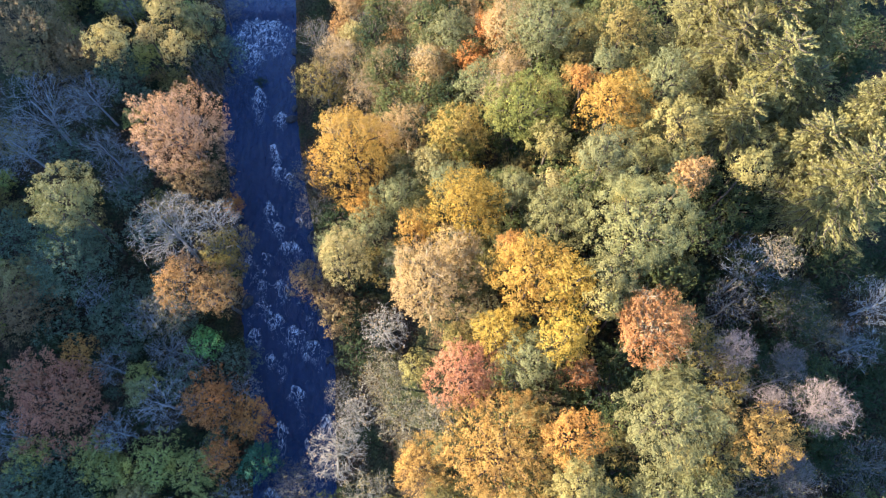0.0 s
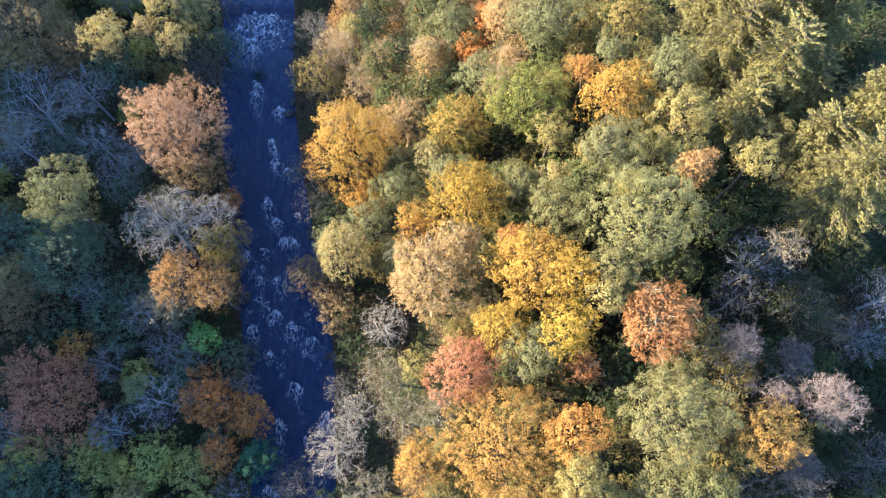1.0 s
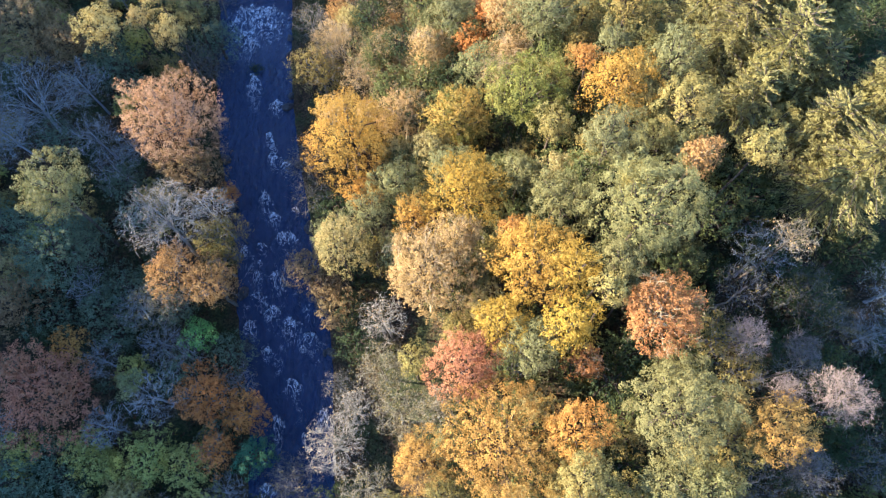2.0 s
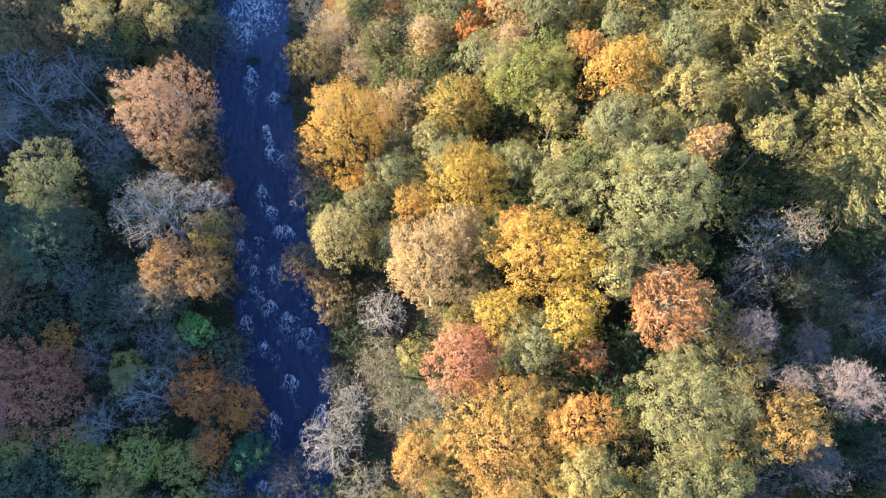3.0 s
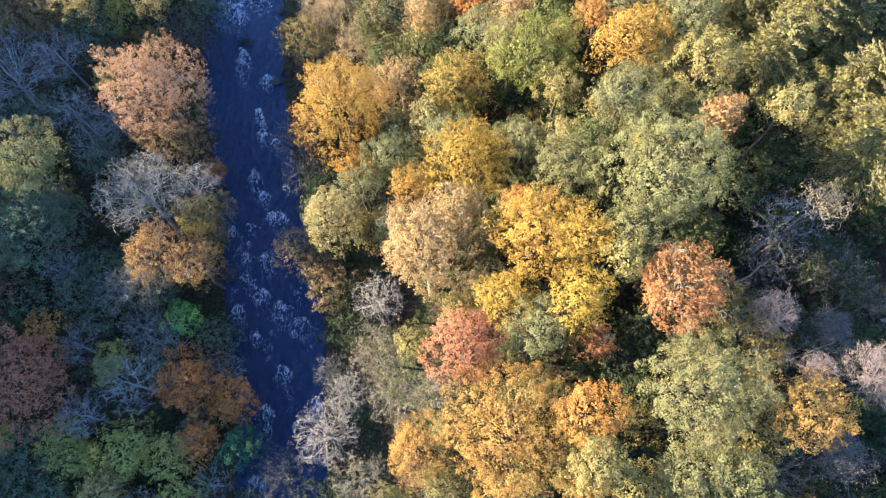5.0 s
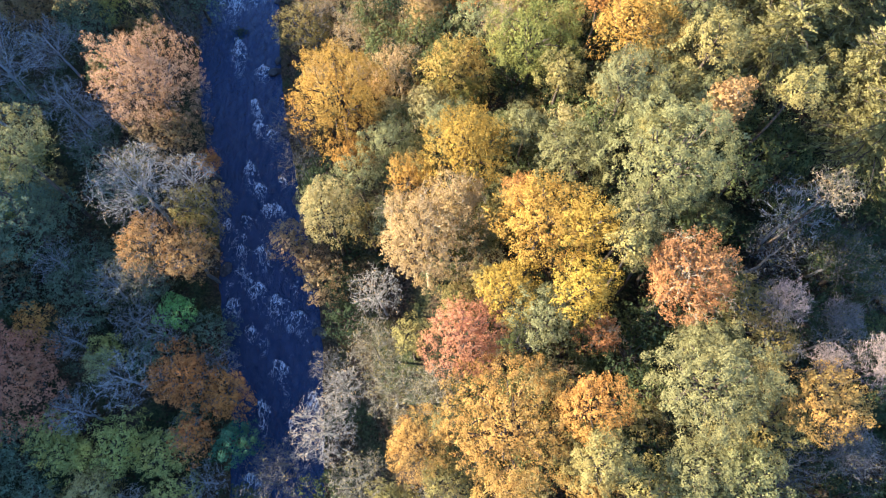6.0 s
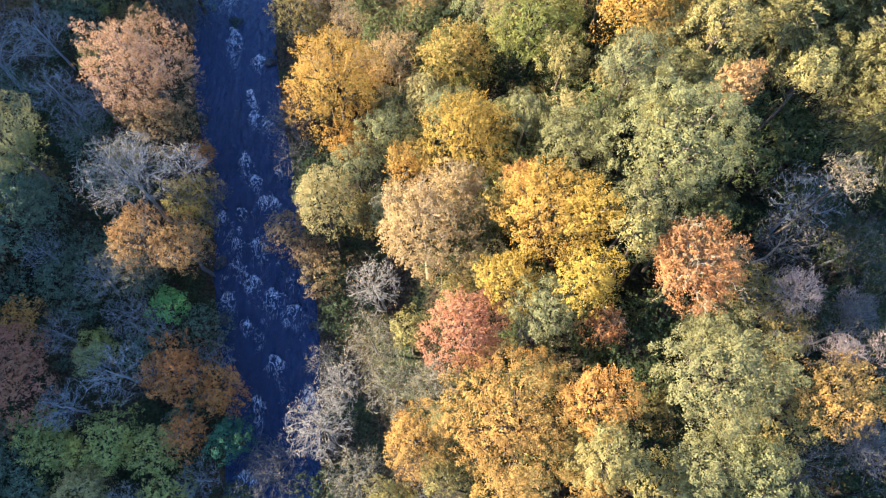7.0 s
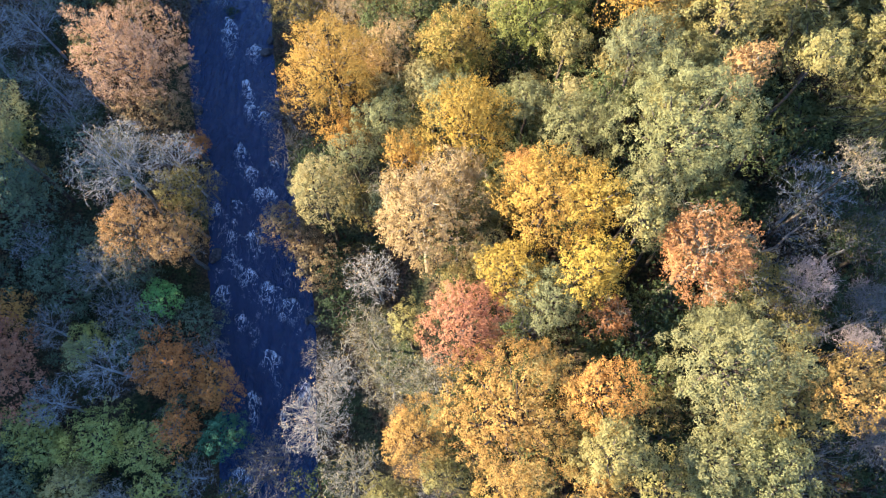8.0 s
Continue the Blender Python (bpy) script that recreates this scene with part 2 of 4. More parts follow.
def water_material():
    m, nt, p, out = blank("peaty_water")
    place = nt.nodes.new("ShaderNodeTexCoord")
    stretch = nt.nodes.new("ShaderNodeMapping")
    stretch.inputs["Scale"].default_value = (1.0, 0.45, 1.0)
    stretch.inputs["Rotation"].default_value = (0, 0, -0.2)
    nt.links.new(place.outputs["Object"], stretch.inputs["Vector"])
    wave = node(nt, "ShaderNodeTexNoise", Scale=1.6, Detail=6.0, Roughness=0.6, Distortion=0.6)
    lace = node(nt, "ShaderNodeTexNoise", Scale=3.4, Detail=8.0, Roughness=0.72, Distortion=1.6)
    vein = node(nt, "ShaderNodeTexNoise", Scale=1.5, Detail=4.0, Roughness=0.6, Distortion=1.4)
    for n in (wave, lace, vein):
        nt.links.new(stretch.outputs["Vector"], n.inputs["Vector"])
    crest = nt.nodes.new("ShaderNodeAttribute")
    crest.attribute_name = "crest"
    wake = nt.nodes.new("ShaderNodeAttribute")
    wake.attribute_name = "wake"

    def sums(op, a, b):
        n = nt.nodes.new("ShaderNodeMath")
        n.operation = op
        for s, v in zip(n.inputs, (a, b)):
            if isinstance(v, (int, float)):
                s.default_value = v
            else:
                nt.links.new(v, s)
        return n.outputs[0]

    ridge = sums("MAXIMUM", sums("SUBTRACT", 1.0, sums("MULTIPLY", sums("ABSOLUTE", sums("SUBTRACT", vein.outputs["Fac"], 0.5), 0), 22.0)), 0.0)
    solid = sums("MULTIPLY", crest.outputs["Fac"], sums("SUBTRACT", sums("MULTIPLY", lace.outputs["Fac"], 3.4), 1.3))
    veins = sums("MULTIPLY", wake.outputs["Fac"], sums("MULTIPLY", ridge, sums("MULTIPLY", lace.outputs["Fac"], 1.5)))
    white = sums("ADD", solid, veins)
    mask = nt.nodes.new("ShaderNodeMapRange")
    mask.inputs["From Min"].default_value = 0.22
    mask.inputs["From Max"].default_value = 0.95
    nt.links.new(white, mask.inputs["Value"])
    nt.links.new(mixed(nt, mask.outputs["Result"], (0.008, 0.018, 0.052), (0.42, 0.45, 0.50)), p.inputs["Base Color"])
    rough = nt.nodes.new("ShaderNodeMapRange")
    rough.inputs["To Min"].default_value = 0.12
    rough.inputs["To Max"].default_value = 0.7
    nt.links.new(mask.outputs["Result"], rough.inputs["Value"])
    nt.links.new(rough.outputs["Result"], p.inputs["Roughness"])
    p.inputs["IOR"].default_value = 1.33
    bump = node(nt, "ShaderNodeBump", Strength=1.0, Distance=0.5)
    nt.links.new(wave.outputs["Fac"], bump.inputs["Height"])
    nt.links.new(bump.outputs["Normal"], p.inputs["Normal"])
    return m


def build_river():
    us = np.linspace(-1.15, 1.15, 90)
    ys = np.arange(-14, 92, 0.2)
    U, Y = np.meshgrid(us, ys)
    X = river_x(Y) + U * river_half(Y)
    Z = water_surface(X, Y)
    n, k = X.shape
    i = np.arange(n * k).reshape(n, k)
    q = np.stack([i[:-1, :-1], i[:-1, 1:], i[1:, 1:], i[1:, :-1]], -1).reshape(-1, 4)
    me = raw_mesh("water", np.stack([X, Y, Z], -1).reshape(-1, 3), q)
    me.polygons.foreach_set("use_smooth", np.ones(len(q), bool))
    for key, value in zip(("crest", "wake"), churn(X, Y)):
        att = me.attributes.new(key, "FLOAT", "POINT")
        att.data.foreach_set("value", value.astype(np.float32).ravel())
    me.materials.append(water_material())
    return tagged(new("water", me), "dark blue fast river broken by white rapids", "river", kind="structure")


build_river()

# -- trees --


def unit(v):
    return v / np.maximum(np.linalg.norm(v, axis=-1, keepdims=True), 1e-9)


def ball(rng, n):
    return unit(rng.normal(size=(n, 3)))


def leaf_mesh(name, rng, at, out, length, width, scale=1.0):
    """Pointed leaf sprays at the places given, turned roughly outwards."""
    n = len(at)
    nrm = unit(out + rng.normal(size=(n, 3)) * 0.24)
    t = unit(np.cross(nrm, np.cross(out + np.array([0, 0, 0.3]), nrm)) + rng.normal(size=(n, 3)) * 0.8)
    b = np.cross(nrm, t)
    s = rng.uniform(0.65, 1.25, (n, 1)) * scale
    L, W = t * length * s * 0.5, b * width * s * 0.5
    fold = nrm * width * s * 0.18
    co = np.stack([at - L, at + 0.6 * L - W + fold, at + 0.6 * L + W], 1).reshape(-1, 3)
    return raw_mesh(name, co, np.arange(3 * n).reshape(n, 3))


def tube_mesh(name, p0, p1, r0, r1, sides=4):
    """Tapered prisms from p0 to p1."""
    n = len(p0)
    d = unit(p1 - p0)
    ref = np.where(np.abs(d[:, 2:]) > 0.9, np.array([[1.0, 0, 0]]), np.array([[0, 0, 1.0]]))
    u = unit(np.cross(d, ref))
    v = np.cross(d, u)
    a = np.arange(sides) * 2 * np.pi / sides
    ring = np.cos(a)[None, :, None] * u[:, None] + np.sin(a)[None, :, None] * v[:, None]
    lo = p0[:, None] + ring * np.asarray(r0)[:, None, None]
    hi = p1[:, None] + ring * np.asarray(r1)[:, None, None]
    co = np.concatenate([lo, hi], 1).reshape(-1, 3)
    k = np.arange(sides)
    f = np.stack([k, (k + 1) % sides, (k + 1) % sides + sides, k + sides], -1)
    return raw_mesh(name, co, (f[None] + (np.arange(n) * 2 * sides)[:, None, None]).reshape(-1, 4))


def limb_segments(rng, start, end, r0, r1, steps=4, sag=0.12, wander=0.06):
    """Crooked limbs from start to end points, as rows of segments."""
    n = len(start)
    t = np.linspace(0, 1, steps + 1)[None, :, None]
    length = np.linalg.norm(end - start, axis=1)[:, None, None]
    pts = start[:, None] * (1 - t) + end[:, None] * t + rng.normal(size=(n, steps + 1, 3)) * wander * length * np.sin(np.pi * t)
    pts[..., 2] += (sag * length * np.sin(np.pi * t))[..., 0]
    rad = np.asarray(r0)[:, None] * (1 - t[0, :, 0]) + np.asarray(r1)[:, None] * t[0, :, 0]
    return pts[:, :-1].reshape(-1, 3), pts[:, 1:].reshape(-1, 3), rad[:, :-1].ravel(), rad[:, 1:].ravel(), pts


def part(name, me, material, parent, label=""):
    me.materials.append(material)
    ob = new(name, me)
    ob.parent = parent
    return tagged(ob, label)


def crown_points(rng, r, a, boughs, tuft, long, count, gaps=0.0, relief=0.4):
    """Leaf places and outward turns for a crown about its middle: boughs swell the outline, and each carries many pointed sprays of leaves."""
    big = sphere_spread(rng, boughs, -0.55, 0.35)
    swell = rng.uniform(0.80, 1.12, boughs)
    area = 8.2 * r * (0.6 * a + 0.4 * r)
    m = int(area / (1.62 * tuft) ** 2) + 12
    d = sphere_spread(rng, m, -0.72, 2.0 / math.sqrt(m))
    near = d @ big.T
    order = np.sort(near, 1)
    cleft = np.clip((order[:, -1] - order[:, -2]) * math.sqrt(boughs) * 1.1, 0, 1) ** 0.6
    peak = np.clip(1 - np.arccos(np.clip(order[:, -1], -1, 1)) * math.sqrt(boughs) / 2.3, 0, 1)
    ridge = 0.5 * cleft + 0.5 * peak
    lean = unit(rng.normal(size=(3, 3)))
    uneven = 1 + 0.09 * np.sin(2.6 * d @ lean.T + rng.uniform(0, 6, 3)).sum(1)
    depth = (1.06 - relief + relief * ridge) * swell[near.argmax(1)] * uneven * rng.uniform(0.87, 1.08, m)
    depth *= np.where(rng.random(m) < 0.16, rng.uniform(0.75, 0.92, m), 1.0)
    depth = np.minimum(depth, 1.1)
    size = np.where(d[:, 2:] < 0, np.array([[r, r, a * 1.9]]), np.array([[r, r, a]]))
    root = d * depth[:, None] * size
    out = unit(d / size)
    axis = unit(out + np.array([0, 0, 0.5]) + rng.normal(size=(m, 3)) * 0.32)
    q = tuft * rng.uniform(0.55, 1.45, m)
    if gaps:
        keep = rng.random(m) > gaps
        root, axis, q, out = root[keep], axis[keep], q[keep], out[keep]
    n = int(count * 0.92)
    share = q**2 * np.where(out[:, 2] < -0.15, 0.25, 1.0)
    which = rng.choice(len(q), n, p=share / share.sum())
    t = rng.random(n) ** 0.7
    ax, qq = axis[which], q[which]
    perp = ball(rng, n)
    perp = unit(perp - ax * (perp * ax).sum(1)[:, None])
    wide = np.sqrt(rng.random(n)) * np.sqrt(np.clip(1.05 - t, 0, 1)) * 1.15
    at = root[which] + ax * ((t - 0.7) * qq * long)[:, None] + perp * (wide * qq)[:, None]
    turn = unit(perp * (wide * 0.75)[:, None] + ax * (0.3 + 0.4 * t)[:, None] + out[which] * 0.4)
    n2 = count - n
    fd = sphere_spread(rng, n2, -0.7, 0.2)
    fill = fd * np.array([r, r, a]) * rng.uniform(0.3, 0.6, (n2, 1))
    scale = np.concatenate([np.ones(n), np.full(n2, 2.2)])[:, None]
    return np.concatenate([at, fill]), np.concatenate([turn, fd]), scale, big * np.array([r, r, a]) * 0.62


def sphere_spread(rng, n, low, shake):
    """Evenly spread directions from straight up down to the height given, shaken a little."""
    k = np.arange(n)
    cz = 1 - (k + 0.5) / n * (1 - low)
    ang = k * 2.39996 + rng.uniform(0, 6.28)
    sz = np.sqrt(np.clip(1 - cz * cz, 0, 1))
    return unit(np.stack([sz * np.cos(ang), sz * np.sin(ang), cz], -1) + rng.normal(size=(n, 3)) * shake)


def twig_web(rng, starts, ends, r0, n_side, n_twig, spread, fat, n_fine=4):
    """Limbs that fork twice into twigs."""
    P0, P1, R0, R1, pts = limb_segments(rng, starts, ends, np.full(len(starts), r0), np.full(len(starts), r0 * 0.35), 5, 0.08, 0.085)
    out = [(P0, P1, R0, R1)]
    length = np.linalg.norm(ends - starts, axis=1)
    base, way, lng, rad = pts, unit(pts[:, 1:] - pts[:, :-1]), length, r0 * 0.45
    for level, n in enumerate((n_side, n_twig, n_fine)):
        m, steps = way.shape[:2]
        lo = 1 if level == 0 else 0
        pick = rng.integers(lo, steps, (m, n))
        frac = rng.random((m, n, 1))
        row = np.arange(m)[:, None]
        s = base[row, pick] * (1 - frac) + base[row, pick + 1] * frac
        w = unit(way[row, pick] + rng.normal(size=(m, n, 3)) * spread + np.array([0, 0, 0.12]))
        ln = (lng[:, None] * rng.uniform(0.26, 0.5, (m, n)) * (1.5 if level == 2 else 1.0)).reshape(-1)
        s, w = s.reshape(-1, 3), w.reshape(-1, 3)
        e = s + w * ln[:, None]
        rr = np.full(len(s), max(rad, fat))
        P0, P1, R0, R1, pts = limb_segments(rng, s, e, rr, rr * 0.5, 3 if level == 0 else 1, 0.06)
        out.append((P0, P1, R0, R1))
        base, way, lng, rad = pts, unit(pts[:, 1:] - pts[:, :-1]), ln, rad * 0.5
    fine = len(out[-1][0]) + len(out[-2][0])
    return [np.concatenate(c) for c in zip(*out)], fine


def domed(p, mid, size):
    """Bends twigs that grow past the crown's outline back inside it."""
    q = (p - mid) / size
    far = np.linalg.norm(q, axis=1, keepdims=True)
    return mid + q * np.where(far > 0.8, (0.8 + 0.4 * (far - 0.8)) / np.maximum(far, 1e-6), 1) * size


def web_mesh(name, web, fine, hair):
    """Round branches, with the finest twigs as three-cornered slivers."""
    n = len(web[0]) - fine
    stout, thin = tube_mesh(name, *[c[:n] for c in web], 3), [c[n:] for c in web]
    d = unit(thin[1] - thin[0])
    u = unit(np.cross(d, np.array([0.3, 0.5, 0.8])))
    v = np.cross(d, u)
    w = thin[2][:, None]
    co = np.stack([thin[0] + u * w, thin[0] - u * 0.5 * w + v * 0.87 * w, thin[0] - u * 0.5 * w - v * 0.87 * w, thin[1]], 1)
    face = np.array([[0, 1, 3], [1, 2, 3], [2, 0, 3]])
    bm = bmesh.new()
    bm.from_mesh(stout)
    extra = raw_mesh(name + "_twig", co.reshape(-1, 3), (face[None] + 4 * np.arange(fine)[:, None, None]).reshape(-1, 3))
    bm.from_mesh(extra)
    root, tip = hair
    w = unit(np.cross(tip - root, np.array([0.4, 0.7, 0.2]))) * 0.008
    wisp = raw_mesh(name + "_wisp", np.stack([root - w, root + w, tip], 1).reshape(-1, 3), np.arange(3 * len(root)).reshape(-1, 3))
    bm.from_mesh(wisp)
    bm.to_mesh(stout)
    bm.free()
    for used in (extra, wisp):
        bpy.data.meshes.remove(used)
    return stout


# kind: name, label, style, leaf colour, bark, leaf length, how dense, share of sprays missing
KINDS = {
    "gold": ("maple_tree", "golden yellow maple in full autumn leaf", "leafy", "gold", "dark", 0.172, 1.0, 0.0),
    "yellow": ("maple_tree", "bright yellow maple in full autumn leaf", "leafy", "yellow", "dark", 0.170, 1.0, 0.0),
    "amber": ("maple_tree", "amber and orange maple in autumn leaf", "leafy", "amber", "dark", 0.150, 1.05, 0.0),
    "amber_dark": ("maple_sapling", "small orange maple among shaded shrubs", "leafy", "orange", "dark", 0.21, 0.9, 0.0),
    "orange": ("cherry_tree", "small orange cherry tree in autumn leaf", "leafy", "orange", "dark", 0.150, 1.0, 0.0),
    "red": ("cherry_tree", "pinkish red cherry tree in autumn leaf", "leafy", "red", "dark", 0.164, 1.1, 0.0),
    "copper": ("beech_tree", "tall copper orange beech at the river's edge", "leafy", "copper", "grey", 0.165, 1.05, 0.05),
    "rust_brown": ("beech_tree", "rusty brown half bare beech on the bank", "mixed", "rust", "grey", 0.2, 1.0, 0.1),
    "brown_bare": ("beech_tree", "thin brown beech with grey twigs showing", "mixed", "tan_orange", "grey", 0.18, 0.8, 0.25),
    "rust": ("beech_tree", "rust brown beech in the dense wood", "leafy", "rust", "dark", 0.241, 1.0, 0.05),
    "rust_green": ("beech_tree", "golden brown beech turning from green", "leafy", "rust_green", "dark", 0.21, 1.1, 0.0),
    "rust_bare": ("cherry_tree", "orange red cherry with bare pale branches showing", "mixed", "russet", "tan", 0.172, 1.0, 0.15),
    "brown": ("alder_tree", "dull brown alder leaning over the water", "leafy", "brown", "dark", 0.224, 0.9, 0.05),
    "umber": ("beech_tree", "dark brown beech in the shaded wood", "leafy", "brown", "dark", 0.241, 1.0, 0.05),
    "maroon": ("beech_tree", "reddish brown copper beech in shade", "leafy", "maroon", "dark", 0.241, 1.0, 0.0),
    "tan": ("birch_tree", "thin tan leaved birch with fine twigs", "mixed", "tan", "tan", 0.175, 1.15, 0.05),
    "tan_orange": ("birch_tree", "slender tan and orange leaved birch", "leafy", "tan_orange", "tan", 0.224, 1.0, 0.05),
    "oak": ("oak_tree", "broad green oak with dense clumped foliage", "leafy", "oak", "dark", 0.164, 1.3, 0.03),
    "grey_green": ("willow_tree", "grey green willow with dense round crown", "leafy", "grey_green", "dark", 0.172, 1.0, 0.03),
    "bright_green": ("lime_tree", "fresh green lime tree still in full leaf", "leafy", "bright_green", "dark", 0.187, 1.0, 0.03),
    "yellow_green": ("hazel_tree", "yellowish green hazel beginning to turn", "leafy", "yellow_green", "dark", 0.176, 1.0, 0.05),
    "olive_yellow": ("elm_tree", "olive yellow elm in autumn leaf", "leafy", "olive_yellow", "dark", 0.195, 1.0, 0.05),
    "olive_green": ("elm_tree", "dull olive green elm in the dense wood", "leafy", "olive", "dark", 0.22, 1.0, 0.05),
    "olive_brown": ("hawthorn_shrub", "olive brown hawthorn thicket with thin leaves", "mixed", "olive", "grey", 0.206, 0.7, 0.1),
    "pale_yellow": ("poplar_tree", "pale yellow poplar catching the sun", "leafy", "pale_yellow", "dark", 0.198, 1.0, 0.0),
    "pale_green": ("sycamore_tree", "pale green sycamore with some yellower boughs", "leafy", "grey_green", "dark", 0.179, 1.0, 0.0),
    "leaf_green": ("holly_shrub", "vivid green leafy shrub beside the river", "leafy", "leaf_green", "dark", 0.224, 1.0, 0.0),
    "leaf_dark": ("holly_shrub", "green shrub with yellowish tips in shade", "leafy", "teal_yellow", "dark", 0.224, 1.0, 0.05),
    "teal_green": ("ivy_shrub", "dark bluish green shrub in deep shade", "leafy", "teal_green", "dark", 0.224, 0.58, 0.08),
    "teal_dark": ("yew_shrub", "dense teal green yew at the water's edge", "leafy", "yew", "dark", 0.206, 1.1, 0.0),
    "dark_green": ("holly_shrub", "evergreen undergrowth shrub, its green darkened for shade", "leafy", "dark_green", "dark", 0.27, 0.6, 0.05),
    "bush_green": ("hazel_shrub", "deep green hazel growing under the tall trees", "leafy", "dusk_green", "dark", 0.28, 0.8, 0.0),
    "larch": ("larch_tree", "light green larch with feathery drooping branches", "larch", "larch", "dark", 0.43, 1.0, 0.0),
    "spruce": ("spruce_tree", "dark green spruce added to shade the edge of the wood", "leafy", "dark_green", "dark", 0.34, 0.8, 0.0),
    "grey_bare": ("ash_tree", "bare grey ash with a haze of fine twigs", "bare", "olive", "grey", 0.172, 0.06, 0.0),
    "blue_bare": ("ash_tree", "bare pale ash standing in blue shade", "bare", "olive", "ash", 0.172, 0.05, 0.0),
    "dead_bare": ("dead_tree", "dead tree with bleached bare branches", "bare", "tan", "tan", 0.172, 0.1, 0.0),
    "white_bare": ("alder_tree", "leafless whitish alder sunlit on the bank", "bare", "tan", "white", 0.172, 0.05, 0.0),
    "olive_bare": ("rowan_tree", "almost bare olive grey rowan with fine branches", "bare", "olive", "olive", 0.172, 0.15, 0.0),
    "lilac_bare": ("birch_tree", "bare pinkish grey birch with feathery twigs", "bare", "tan", "lilac", 0.172, 0.0, 0.0),
    "tan_bare": ("birch_tree", "nearly bare tan birch with a few leaves", "bare", "tan", "tan", 0.172, 0.6, 0.0),
}
LEAF["rust_green"] = leaf_material("turning_leaf", (0.285, 0.167, 0.031), (0.372, 0.236, 0.050), (0.136, 0.136, 0.031), 0.9)
LEAF["olive_yellow"] = leaf_material("olive_yellow_leaf", (0.250, 0.192, 0.060), (0.370, 0.292, 0.110), (0.255, 0.222, 0.080), 0.8)
LEAF["dusk_green"] = leaf_material("hazel_leaf", (0.055, 0.075, 0.024), (0.115, 0.130, 0.044), (0.120, 0.110, 0.036))
LEAF["russet"] = leaf_material("russet_leaf", (0.26, 0.105, 0.032), (0.36, 0.168, 0.058), (0.27, 0.10, 0.034))
LEAF["teal_yellow"] = leaf_material("shade_leaf", (0.165, 0.175, 0.044), (0.330, 0.322, 0.085), (0.400, 0.325, 0.062), 0.85)
# spray of leaves: half width in metres, length over half width
SPRAY = {
    "maple_tree": (0.30, 2.7), "beech_tree": (0.29, 2.4), "cherry_tree": (0.25, 2.5), "birch_tree": (0.22, 2.6), "oak_tree": (0.42, 1.4),
    "willow_tree": (0.38, 1.5), "lime_tree": (0.40, 1.6), "hazel_tree": (0.38, 1.5), "sycamore_tree": (0.44, 1.4), "poplar_tree": (0.44, 1.5),
    "spruce_tree": (0.5, 2.2),
}
COVER = 122
SMOOTH = ("oak_tree", "sycamore_tree", "maple_tree", "cherry_tree")
CROWNS = []


